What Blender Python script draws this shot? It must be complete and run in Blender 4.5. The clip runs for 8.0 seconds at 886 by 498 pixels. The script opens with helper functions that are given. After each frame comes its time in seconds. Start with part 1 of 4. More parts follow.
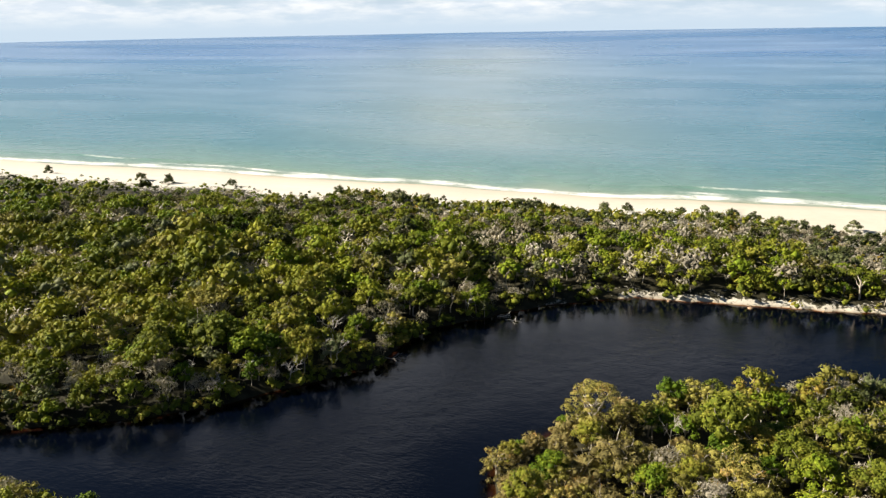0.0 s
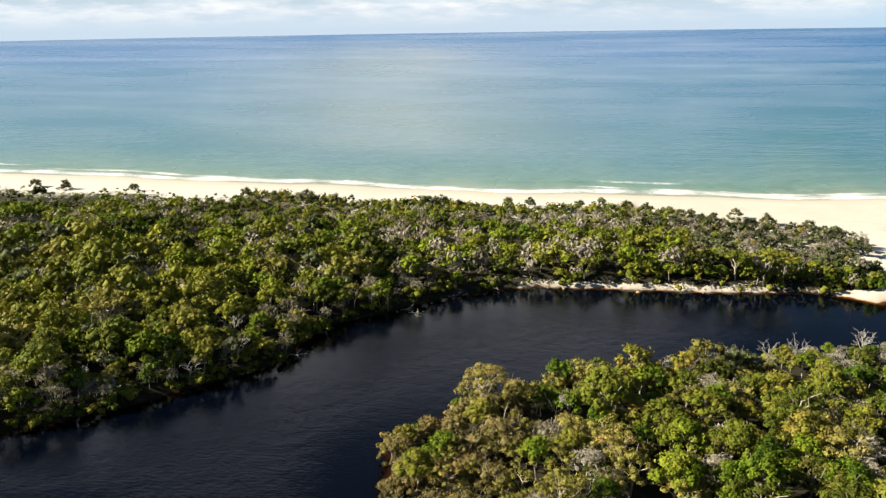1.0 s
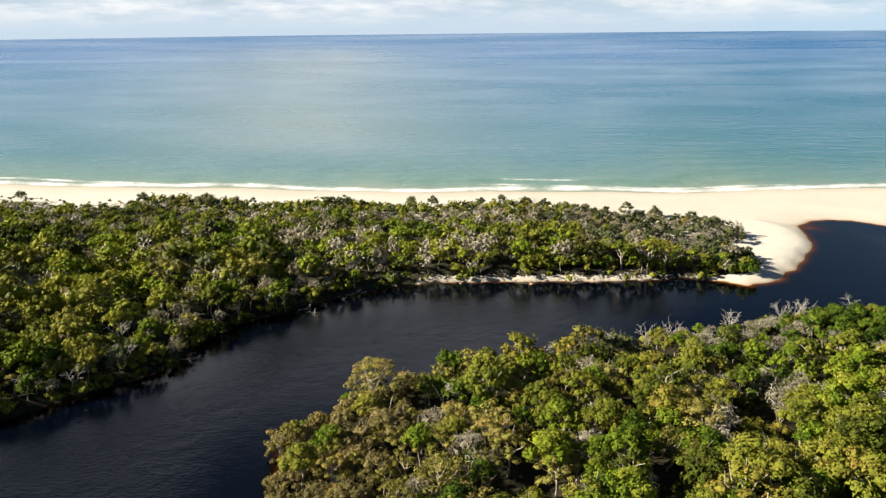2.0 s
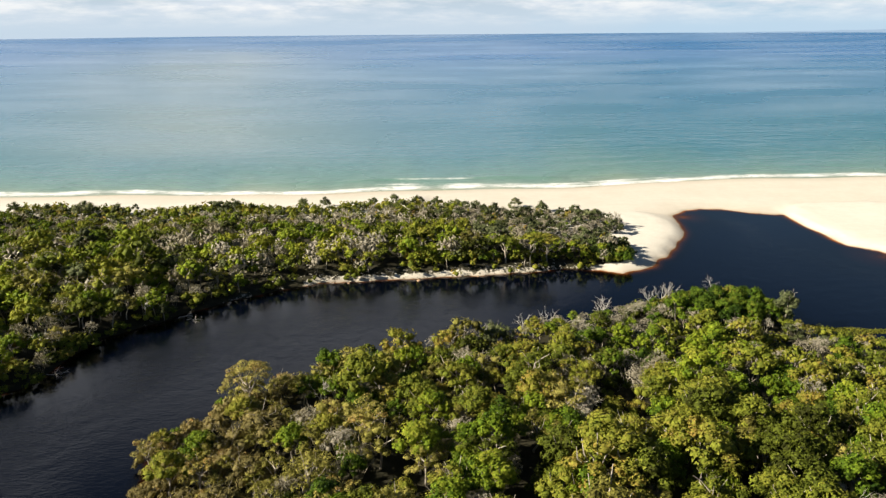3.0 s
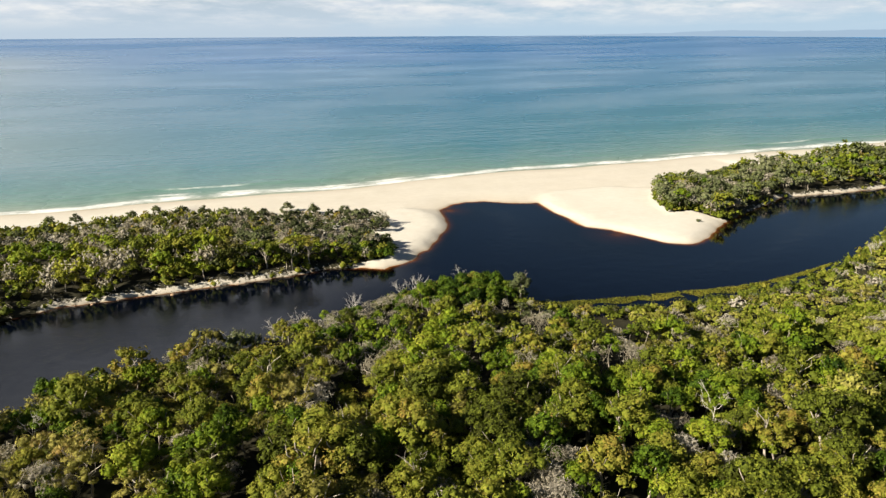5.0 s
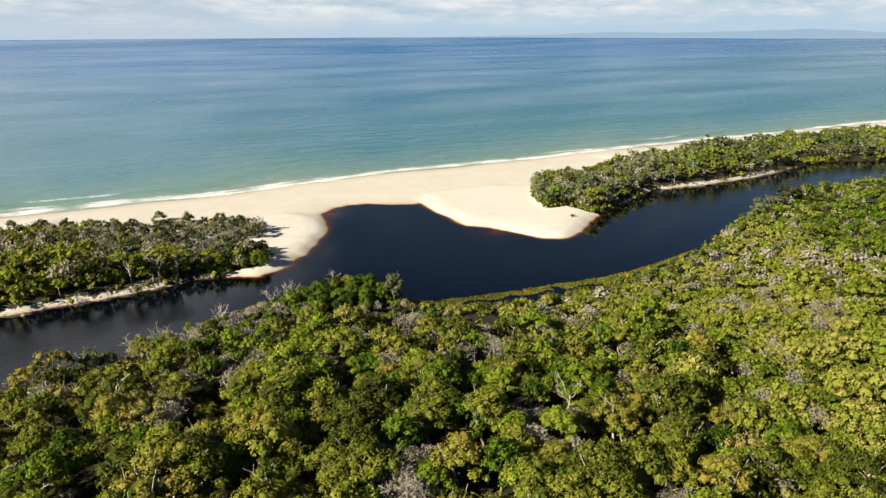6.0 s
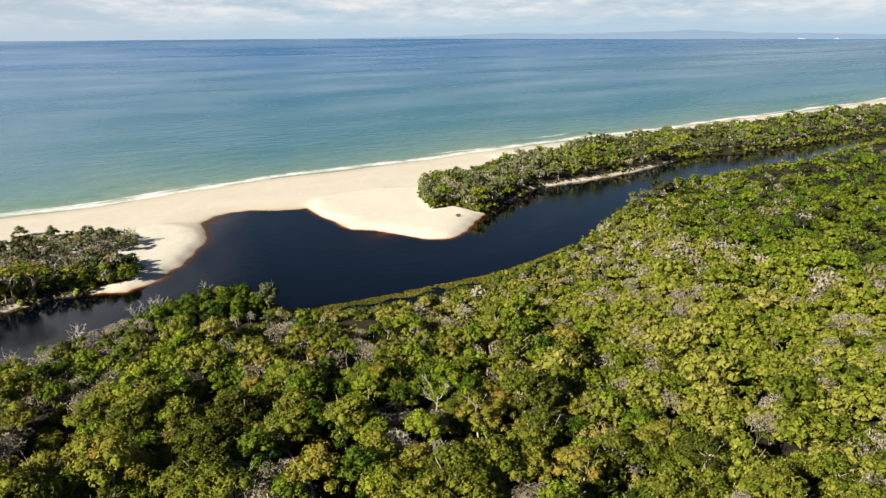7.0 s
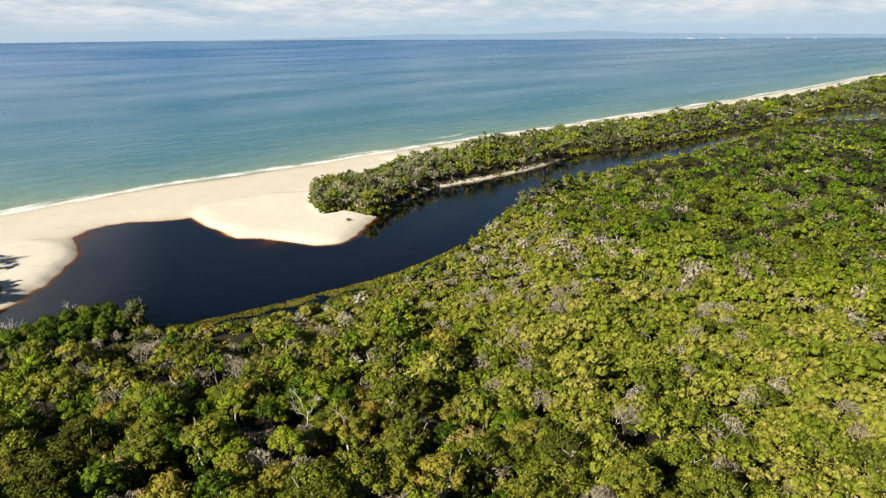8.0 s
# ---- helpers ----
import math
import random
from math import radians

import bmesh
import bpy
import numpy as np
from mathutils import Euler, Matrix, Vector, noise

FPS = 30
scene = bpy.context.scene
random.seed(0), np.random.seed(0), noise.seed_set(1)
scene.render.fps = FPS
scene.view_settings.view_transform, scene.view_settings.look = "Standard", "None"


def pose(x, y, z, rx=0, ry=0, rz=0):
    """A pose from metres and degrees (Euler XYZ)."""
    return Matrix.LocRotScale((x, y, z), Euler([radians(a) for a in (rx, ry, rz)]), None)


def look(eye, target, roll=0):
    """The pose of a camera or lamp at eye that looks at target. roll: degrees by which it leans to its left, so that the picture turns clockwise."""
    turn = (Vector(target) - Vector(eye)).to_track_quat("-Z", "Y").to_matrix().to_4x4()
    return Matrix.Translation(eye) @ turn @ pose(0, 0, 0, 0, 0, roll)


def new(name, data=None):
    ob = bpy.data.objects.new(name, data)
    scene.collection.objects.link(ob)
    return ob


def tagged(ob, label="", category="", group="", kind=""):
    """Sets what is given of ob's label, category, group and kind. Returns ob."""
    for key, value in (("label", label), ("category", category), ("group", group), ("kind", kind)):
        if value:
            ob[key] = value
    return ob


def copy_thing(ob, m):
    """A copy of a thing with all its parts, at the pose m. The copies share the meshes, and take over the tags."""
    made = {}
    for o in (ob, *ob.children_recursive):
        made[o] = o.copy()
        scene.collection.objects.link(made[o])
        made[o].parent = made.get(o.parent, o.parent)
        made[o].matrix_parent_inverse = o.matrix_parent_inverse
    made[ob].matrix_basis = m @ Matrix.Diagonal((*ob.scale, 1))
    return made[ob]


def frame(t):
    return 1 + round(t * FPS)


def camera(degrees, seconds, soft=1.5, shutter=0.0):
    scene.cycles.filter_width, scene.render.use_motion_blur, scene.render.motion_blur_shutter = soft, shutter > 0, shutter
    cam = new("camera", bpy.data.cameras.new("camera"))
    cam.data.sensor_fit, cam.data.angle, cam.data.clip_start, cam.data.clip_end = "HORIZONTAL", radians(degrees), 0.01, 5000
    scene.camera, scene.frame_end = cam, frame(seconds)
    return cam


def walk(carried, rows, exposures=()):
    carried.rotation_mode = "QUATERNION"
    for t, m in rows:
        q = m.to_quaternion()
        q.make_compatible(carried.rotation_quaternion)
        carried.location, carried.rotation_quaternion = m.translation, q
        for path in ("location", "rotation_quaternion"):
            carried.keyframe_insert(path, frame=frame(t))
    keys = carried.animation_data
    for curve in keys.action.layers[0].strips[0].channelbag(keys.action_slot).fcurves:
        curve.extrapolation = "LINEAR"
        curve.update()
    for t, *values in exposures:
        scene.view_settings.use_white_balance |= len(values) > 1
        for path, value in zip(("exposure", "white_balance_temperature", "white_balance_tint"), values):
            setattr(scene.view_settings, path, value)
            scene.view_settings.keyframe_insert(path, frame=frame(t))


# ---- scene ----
cam = camera(65.3, 8.0, 1.3)
PATH = [
    (0, (0.467, 0.133, 57.364), (-0.144, 1.94, 56.763), -0.9),
    (0.5, (3.238, -1.161, 57.275), (2.733, 0.679, 56.673), -0.7),
    (1, (6.132, -2.282, 57.148), (5.732, -0.417, 56.547), -0.8),
    (1.5, (9.16, -3.18, 57.033), (8.866, -1.295, 56.433), -0.7),
    (3, (18.776, -5.374, 56.617), (18.845, -3.467, 56.02), -0.5),
    (3.5, (22.236, -6.132, 56.59), (22.431, -4.233, 55.993), -0.5),
    (4, (25.715, -7.03, 56.517), (26.037, -5.148, 55.922), -0.4),
    (4.5, (29.154, -8.108, 56.445), (29.605, -6.252, 55.851), -0.4),
    (6, (39.595, -11.755, 56.481), (40.426, -10.035, 55.89), -0.4),
    (6.5, (43.007, -13.0, 56.493), (43.958, -11.342, 55.902), -0.5),
    (7, (46.528, -14.32, 56.523), (47.584, -12.727, 55.933), -0.5),
    (7.5, (50.009, -15.638, 56.548), (51.165, -14.117, 55.958), -0.6),
    (8, (53.507, -16.993, 56.583), (54.758, -15.548, 55.993), -0.7),
]
EXPOSURE = 1.1
walk(cam, [(t, look(eye, target, roll)) for t, eye, target, roll in PATH], [(0, EXPOSURE + 0.25), (1.5, EXPOSURE + 0.2), (4.5, EXPOSURE + 0.03), (8, EXPOSURE - 0.05)])

# ---- light: low sun from the west, clear sky with scattered cloud ----
SUN_EL, SUN_AZ = 28.5, 191.0          # degrees; azimuth counted from +x towards +y
az, el = radians(SUN_AZ), radians(SUN_EL)
to_sun = Vector((math.cos(az) * math.cos(el), math.sin(az) * math.cos(el), math.sin(el)))
sun_data = bpy.data.lights.new("sun", "SUN")
sun_data.energy, sun_data.angle, sun_data.color = 5.0, radians(0.6), (1.0, 0.91, 0.76)
sun = new("sun", sun_data)
sun.matrix_world = look(to_sun * 400, (0, 0, 0))

world = bpy.data.worlds.new("sky")
scene.world = world
world.use_nodes = True
wn, wl = world.node_tree.nodes, world.node_tree.links
wn.clear()
w_out, w_bg = wn.new("ShaderNodeOutputWorld"), wn.new("ShaderNodeBackground")
sky = wn.new("ShaderNodeTexSky")
sky.sky_type, sky.sun_disc = "NISHITA", False
sky.sun_elevation, sky.sun_rotation = el, math.pi / 2 - az
sky.air_density, sky.dust_density, sky.ozone_density = 1.0, 0.15, 3.5
w_tc, w_map = wn.new("ShaderNodeTexCoord"), wn.new("ShaderNodeMapping")
w_map.inputs["Scale"].default_value = (5.0, 5.0, 15.0)
w_noise = wn.new("ShaderNodeTexNoise")
w_noise.inputs["Scale"].default_value, w_noise.inputs["Detail"].default_value = 2.1, 8.0
w_noise.inputs["Roughness"].default_value = 0.58
w_ramp = wn.new("ShaderNodeValToRGB")
w_ramp.color_ramp.elements[0].position, w_ramp.color_ramp.elements[1].position = 0.20, 0.90
w_ramp.color_ramp.elements[0].color, w_ramp.color_ramp.elements[1].color = (0.0, 0.0, 0.0, 1), (0.95, 0.95, 0.95, 1)
w_mix = wn.new("ShaderNodeMix")
w_mix.data_type = "RGBA"
w_mix.inputs[7].default_value = (13.6, 14.0, 14.9, 1)
wl.new(w_tc.outputs["Generated"], w_map.inputs["Vector"])
wl.new(w_map.outputs["Vector"], w_noise.inputs["Vector"])
w_dot, w_lean = wn.new("ShaderNodeVectorMath"), wn.new("ShaderNodeMath")      # a sheet of cloud lies to the north-west
w_dot.operation, w_lean.operation = "DOT_PRODUCT", "MULTIPLY_ADD"
w_dot.inputs[1].default_value = (-0.42, 0.907, 0.0)
w_lean.inputs[1].default_value = 6.0
w_sum = wn.new("ShaderNodeMath")
w_sum.operation = "SUBTRACT"
w_sum.inputs[1].default_value = 4.62
wl.new(w_tc.outputs["Generated"], w_dot.inputs[0])
wl.new(w_dot.outputs["Value"], w_lean.inputs[0])
wl.new(w_noise.outputs["Fac"], w_lean.inputs[2])
wl.new(w_lean.outputs[0], w_sum.inputs[0])
wl.new(w_sum.outputs[0], w_ramp.inputs["Fac"])
w_belt, w_in = wn.new("ShaderNodeValToRGB"), wn.new("ShaderNodeMath")          # and stays in a belt below forty degrees
w_in.operation = "MULTIPLY"
w_belt.color_ramp.elements[0].position, w_belt.color_ramp.elements[1].position = 0.455, 0.52
w_belt.color_ramp.elements[0].color, w_belt.color_ramp.elements[1].color = (1, 1, 1, 1), (0.1, 0.1, 0.1, 1)
for pos, v in ((0.06, 0.35), (0.26, 1.0)):
    w_belt.color_ramp.elements.new(pos).color = (v, v, v, 1)
wl.new(w_ramp.outputs["Color"], w_in.inputs[0])
wl.new(w_belt.outputs["Color"], w_in.inputs[1])
wl.new(w_in.outputs[0], w_mix.inputs[0])
w_xyz, w_band = wn.new("ShaderNodeSeparateXYZ"), wn.new("ShaderNodeValToRGB")
w_band.color_ramp.interpolation = "EASE"
w_band.color_ramp.elements[0].position, w_band.color_ramp.elements[1].position = 0.0, 0.16
w_band.color_ramp.elements[0].color, w_band.color_ramp.elements[1].color = (0.9, 0.9, 0.9, 1), (0.0, 0.0, 0.0, 1)
w_haze = wn.new("ShaderNodeMix")                    # sea haze towards the horizon
w_haze.data_type = "RGBA"
w_haze.inputs[7].default_value = (10.8, 14.4, 17.8, 1)
wl.new(w_tc.outputs["Generated"], w_xyz.inputs[0])
wl.new(w_xyz.outputs["Z"], w_band.inputs["Fac"])
wl.new(w_xyz.outputs["Z"], w_belt.inputs["Fac"])
wl.new(w_band.outputs["Color"], w_haze.inputs[0])
wl.new(sky.outputs["Color"], w_haze.inputs[6])
wl.new(w_haze.outputs[2], w_mix.inputs[6])
# a low bank of broken cumulus all round the horizon, with greyer bases
w_cmap, w_puff, w_base = wn.new("ShaderNodeMapping"), wn.new("ShaderNodeTexNoise"), wn.new("ShaderNodeTexNoise")
w_cmap.inputs["Scale"].default_value = (7.0, 7.0, 34.0)
w_cmap.inputs["Location"].default_value = (3.1, 0.7, 0.4)
for node, scale, detail in ((w_puff, 1.0, 9.0), (w_base, 2.3, 5.0)):
    node.inputs["Scale"].default_value, node.inputs["Detail"].default_value, node.inputs["Roughness"].default_value = scale, detail, 0.6
    wl.new(w_cmap.outputs["Vector"], node.inputs["Vector"])
wl.new(w_tc.outputs["Generated"], w_cmap.inputs["Vector"])
w_pramp, w_zramp, w_both, w_tone, w_low = wn.new("ShaderNodeValToRGB"), wn.new("ShaderNodeValToRGB"), wn.new("ShaderNodeMath"), wn.new("ShaderNodeValToRGB"), wn.new("ShaderNodeMix")
w_pramp.color_ramp.elements[0].position, w_pramp.color_ramp.elements[1].position = 0.38, 0.54
for pos, v in ((0.006, 0.0), (0.034, 0.95), (0.09, 0.9), (0.17, 0.0)):
    e = w_zramp.color_ramp.elements.new(pos)
    e.color = (v, v, v, 1)
w_zramp.color_ramp.elements.remove(w_zramp.color_ramp.elements[-1])
w_zramp.color_ramp.elements.remove(w_zramp.color_ramp.elements[0])
w_tone.color_ramp.elements[0].position, w_tone.color_ramp.elements[1].position = 0.40, 0.58
w_tone.color_ramp.elements[0].color, w_tone.color_ramp.elements[1].color = (0.80, 0.87, 0.95, 1), (1.05, 1.05, 1.04, 1)
w_both.operation = "MULTIPLY"
w_low.data_type = "RGBA"
w_shade = wn.new("ShaderNodeMix")
w_shade.data_type, w_shade.blend_type = "RGBA", "MULTIPLY"
w_shade.inputs[0].default_value = 1.0
w_shade.inputs[7].default_value = (17.4, 17.7, 18.0, 1)
wl.new(w_puff.outputs["Fac"], w_pramp.inputs["Fac"])
wl.new(w_xyz.outputs["Z"], w_zramp.inputs["Fac"])
wl.new(w_pramp.outputs["Color"], w_both.inputs[0])
wl.new(w_zramp.outputs["Color"], w_both.inputs[1])
wl.new(w_base.outputs["Fac"], w_tone.inputs["Fac"])
wl.new(w_tone.outputs["Color"], w_shade.inputs[6])
wl.new(w_both.outputs[0], w_low.inputs[0])
wl.new(w_mix.outputs[2], w_low.inputs[6])
wl.new(w_shade.outputs[2], w_low.inputs[7])
wl.new(w_low.outputs[2], w_bg.inputs["Color"])
w_bg.inputs["Strength"].default_value = 0.022
wl.new(w_bg.outputs["Background"], w_out.inputs["Surface"])


# ---- materials ----
def material(name):
    m = bpy.data.materials.new(name)
    m.use_nodes = True
    m.node_tree.nodes.clear()
    return m


class Nodes:
    """Short hand for building one node tree."""

    def __init__(self, mat):
        self.t = mat.node_tree
        self.out = self.add("OutputMaterial")

    def add(self, kind, **sockets):
        n = self.t.nodes.new("ShaderNode" + kind)
        for k, v in sockets.items():
            self.put(n.inputs[k.replace("_", " ")], v)
        return n

    def put(self, socket, v):
        if isinstance(v, bpy.types.NodeSocket):
            self.t.links.new(v, socket)
        else:
            socket.default_value = v

    def noise(self, scale, detail=4.0, rough=0.55, vec=None, distort=0.0):
        n = self.add("TexNoise", Scale=scale, Detail=detail, Roughness=rough, Distortion=distort)
        if vec is not None:
            self.put(n.inputs["Vector"], vec)
        return n.outputs["Fac"]

    def where(self, scale=(1, 1, 1)):
        g = self.add("NewGeometry")
        m = self.add("Mapping")
        m.inputs["Scale"].default_value = scale
        self.put(m.inputs["Vector"], g.outputs["Position"])
        return m.outputs["Vector"]

    def ramp(self, fac, stops, mode="LINEAR"):
        r = self.add("ValToRGB")
        r.color_ramp.interpolation = mode
        els = r.color_ramp.elements
        while len(els) < len(stops):
            els.new(0.5)
        for e, (p, c) in zip(els, stops):
            e.position = p
            e.color = (c, c, c, 1) if isinstance(c, (int, float)) else (*c, 1)
        self.put(r.inputs["Fac"], fac)
        return r.outputs["Color"]

    def math(self, op, a, b=0.0, c=0.0, clamp=False):
        n = self.add("Math")
        n.operation, n.use_clamp = op, clamp
        for s, v in zip(n.inputs, (a, b, c)):
            self.put(s, v)
        return n.outputs[0]

    def mix(self, fac, a, b, blend="MIX"):
        n = self.add("Mix")
        n.data_type, n.blend_type = "RGBA", blend
        for i, v in ((0, fac), (6, a), (7, b)):
            if isinstance(v, tuple) and len(v) == 3:
                v = (*v, 1)
            self.put(n.inputs[i], v)
        return n.outputs[2]

    def attr(self, name):
        n = self.add("Attribute")
        n.attribute_name = name
        return n.outputs["Fac"]

    def bump(self, height, strength, distance):
        return self.add("Bump", Height=height, Strength=strength, Distance=distance).outputs["Normal"]

    def surface(self, shader):
        self.t.links.new(shader, self.out.inputs["Surface"])


def foliage(name, stops, spread=0.5, trans=0.12):
    """Leaves: colour varied from tree to tree and from clump to clump, some light through the leaf."""
    m = material(name)
    n = Nodes(m)
    rnd = n.add("ObjectInfo").outputs["Random"]
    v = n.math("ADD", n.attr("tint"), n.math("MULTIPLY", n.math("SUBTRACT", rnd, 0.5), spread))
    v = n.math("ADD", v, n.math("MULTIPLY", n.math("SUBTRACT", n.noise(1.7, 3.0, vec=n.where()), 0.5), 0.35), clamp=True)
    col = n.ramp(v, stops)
    isl = n.add("NewGeometry").outputs["Random Per Island"]
    col = n.mix(1.0, col, n.ramp(isl, [(0, 0.90), (1, 1.30)]), "MULTIPLY")
    grain = n.noise(4.2, 3.0, 0.7, n.where())
    col = n.mix(1.0, col, n.ramp(grain, [(0.30, 0.68), (0.50, 0.97), (0.70, 1.28)]), "MULTIPLY")
    d = n.add("BsdfPrincipled", Roughness=0.55)
    n.put(d.inputs["Base Color"], col)
    n.put(d.inputs["Normal"], n.bump(grain, 0.8, 0.22))
    d.inputs["Specular IOR Level"].default_value = 0.08
    tr = n.add("BsdfTranslucent")
    n.put(tr.inputs["Color"], n.mix(1.0, col, (1.25, 1.25, 0.6), "MULTIPLY"))
    mixed = n.add("MixShader", Fac=trans)
    n.t.links.new(d.outputs[0], mixed.inputs[1])
    n.t.links.new(tr.outputs[0], mixed.inputs[2])
    n.surface(mixed.outputs[0])
    return m


MAT_PAPERBARK = foliage("paperbark_leaves", [(0.0, (0.030, 0.034, 0.005)), (0.3, (0.090, 0.112, 0.012)), (0.55, (0.165, 0.178, 0.020)), (0.8, (0.210, 0.190, 0.030)), (1.0, (0.24, 0.165, 0.035))], 0.7)
MAT_BANKSIA = foliage("banksia_leaves", [(0.0, (0.014, 0.030, 0.003)), (0.35, (0.070, 0.116, 0.008)), (0.7, (0.158, 0.205, 0.014)), (1.0, (0.225, 0.230, 0.026))], 0.6)
MAT_HEATH = foliage("heath_leaves", [(0.0, (0.030, 0.042, 0.005)), (0.4, (0.128, 0.162, 0.014)), (0.75, (0.205, 0.212, 0.030)), (1.0, (0.25, 0.232, 0.055))], 0.5)
MAT_TWIGS = foliage("grey_twigs", [(0.0, (0.17, 0.148, 0.095)), (0.5, (0.295, 0.265, 0.205)), (1.0, (0.41, 0.375, 0.31))], 0.6, 0.14)
MAT_SHEOAK = foliage("she_oak_needles", [(0.0, (0.030, 0.036, 0.012)), (0.5, (0.115, 0.132, 0.055)), (1.0, (0.22, 0.215, 0.12))])
MAT_TAN = foliage("tan_shrub_leaves", [(0.0, (0.06, 0.05, 0.018)), (0.45, (0.185, 0.155, 0.055)), (0.8, (0.255, 0.20, 0.075)), (1.0, (0.29, 0.15, 0.045))])
MAT_KHAKI = foliage("khaki_leaves", [(0.0, (0.060, 0.054, 0.012)), (0.4, (0.190, 0.178, 0.036)), (0.8, (0.31, 0.272, 0.07)), (1.0, (0.38, 0.25, 0.08))], 0.6)
MAT_THICKET = foliage("thicket_leaves", [(0.0, (0.012, 0.026, 0.003)), (0.4, (0.045, 0.082, 0.007)), (0.75, (0.105, 0.150, 0.012)), (1.0, (0.19, 0.16, 0.03))], 0.7)
MAT_DARK_BUSH = foliage("dark_bush_leaves", [(0.0, (0.012, 0.022, 0.004)), (0.5, (0.036, 0.058, 0.010)), (1.0, (0.075, 0.095, 0.022))])
MAT_REED = foliage("reed_blades", [(0.0, (0.09, 0.10, 0.015)), (0.6, (0.19, 0.18, 0.022)), (1.0, (0.27, 0.22, 0.04))])


def bark(name, dark, light):
    m = material(name)
    n = Nodes(m)
    f = n.noise(3.0, 6.0, 0.65, n.where((1, 1, 0.35)))
    col = n.ramp(f, [(0.3, dark), (0.6, light)])
    d = n.add("BsdfPrincipled", Roughness=0.85)
    n.put(d.inputs["Base Color"], col)
    n.put(d.inputs["Normal"], n.bump(n.noise(14.0, 4.0), 0.5, 0.03))
    n.surface(d.outputs[0])
    return m


MAT_BARK = bark("pale_bark", (0.16, 0.13, 0.10), (0.42, 0.37, 0.30))
MAT_DEADWOOD = bark("bleached_wood", (0.26, 0.235, 0.20), (0.54, 0.50, 0.44))


def ground_material():
    """Pale beach sand, damp and tan near the waterline, and leaf litter under the trees."""
    m = material("sand_and_litter")
    n = Nodes(m)
    w = n.where()
    big, mid, fine = n.noise(0.035, 4.0, 0.6, w), n.noise(0.45, 5.0, 0.6, w), n.noise(5.0, 4.0, 0.6, w)
    streak = n.noise(1.0, 4.0, 0.6, n.where((0.02, 0.30, 1.0)))
    z = n.add("SeparateXYZ")
    n.t.links.new(n.add("NewGeometry").outputs["Position"], z.inputs[0])
    dry = n.mix(n.ramp(n.math("ADD", n.math("MULTIPLY", big, 0.6), n.math("MULTIPLY", streak, 0.4)), [(0.35, 0.0), (0.65, 1.0)]), (0.63, 0.60, 0.515), (0.71, 0.675, 0.59))
    dry = n.mix(0.35, dry, n.ramp(mid, [(0.3, (0.48, 0.43, 0.345)), (0.7, (0.60, 0.56, 0.49))]))
    height = n.math("ADD", z.outputs["Z"], n.math("MULTIPLY", n.math("SUBTRACT", big, 0.5), 0.35))
    damp = n.ramp(n.math("MULTIPLY", height, 0.5), [(0.01, 0.0), (0.14, 0.6), (0.40, 0.80), (0.72, 1.0)])
    sand = n.mix(damp, (0.40, 0.33, 0.235), dry)
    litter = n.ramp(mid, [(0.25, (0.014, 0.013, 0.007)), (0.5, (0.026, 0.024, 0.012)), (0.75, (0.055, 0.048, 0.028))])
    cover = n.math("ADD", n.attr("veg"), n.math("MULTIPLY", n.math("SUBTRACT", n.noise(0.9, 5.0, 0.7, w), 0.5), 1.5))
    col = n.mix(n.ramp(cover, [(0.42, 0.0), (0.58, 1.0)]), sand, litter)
    d = n.add("BsdfPrincipled", Roughness=0.9)
    n.put(d.inputs["Base Color"], col)
    d.inputs["Specular IOR Level"].default_value = 0.2
    n.put(d.inputs["Normal"], n.bump(n.math("ADD", mid, n.math("MULTIPLY", fine, 0.35)), 0.45, 0.25))
    n.surface(d.outputs[0])
    return m


def lagoon_material():
    """Tannin-stained water: clear amber in the shallows, black over depth."""
    m = material("tannin_water")
    n = Nodes(m)
    w = n.where()
    body = n.add("BsdfPrincipled", Roughness=0.015, IOR=1.33)
    n.put(body.inputs["Base Color"], n.ramp(n.attr("depth"), [(0.0, (0.060, 0.022, 0.008)), (0.12, (0.026, 0.009, 0.004)), (0.30, (0.008, 0.0028, 0.0018)), (0.5, (0.0008, 0.0009, 0.0014)), (1.0, (0.0006, 0.0015, 0.0048))]))
    waves = n.math("ADD", n.noise(1.3, 4.0, 0.62, n.where((0.8, 1.7, 1))), n.math("MULTIPLY", n.noise(0.35, 3.0, 0.5, w), 1.6))
    fetch = n.add("SeparateXYZ", Vector=n.add("NewGeometry").outputs["Position"]).outputs["X"]
    wind = n.math("MULTIPLY", n.ramp(n.noise(0.022, 3.0, 0.5, w), [(0.30, 0.8), (0.60, 1.0)]), n.ramp(n.math("MULTIPLY_ADD", fetch, 0.005, 0.5), [(0.3, 1.0), (0.8, 0.3)]))
    n.put(body.inputs["Normal"], n.bump(n.math("MULTIPLY", waves, n.math("MULTIPLY", wind, n.math("MULTIPLY_ADD", n.attr("open"), 0.85, 0.15))), 0.7, 0.18))
    clear = n.add("BsdfTransparent")
    clear.inputs["Color"].default_value = (0.83, 0.53, 0.30, 1)
    fac = n.ramp(n.math("ADD", n.attr("depth"), n.math("MULTIPLY", n.math("SUBTRACT", n.noise(0.3, 3.0, 0.5, w), 0.5), 0.06)), [(0.0, 0.10), (0.08, 0.5), (0.22, 0.95), (0.4, 1.0)])
    mixed = n.add("MixShader")
    n.put(mixed.inputs[0], fac)
    n.t.links.new(clear.outputs[0], mixed.inputs[1])
    n.t.links.new(body.outputs[0], mixed.inputs[2])
    n.surface(mixed.outputs[0])
    return m


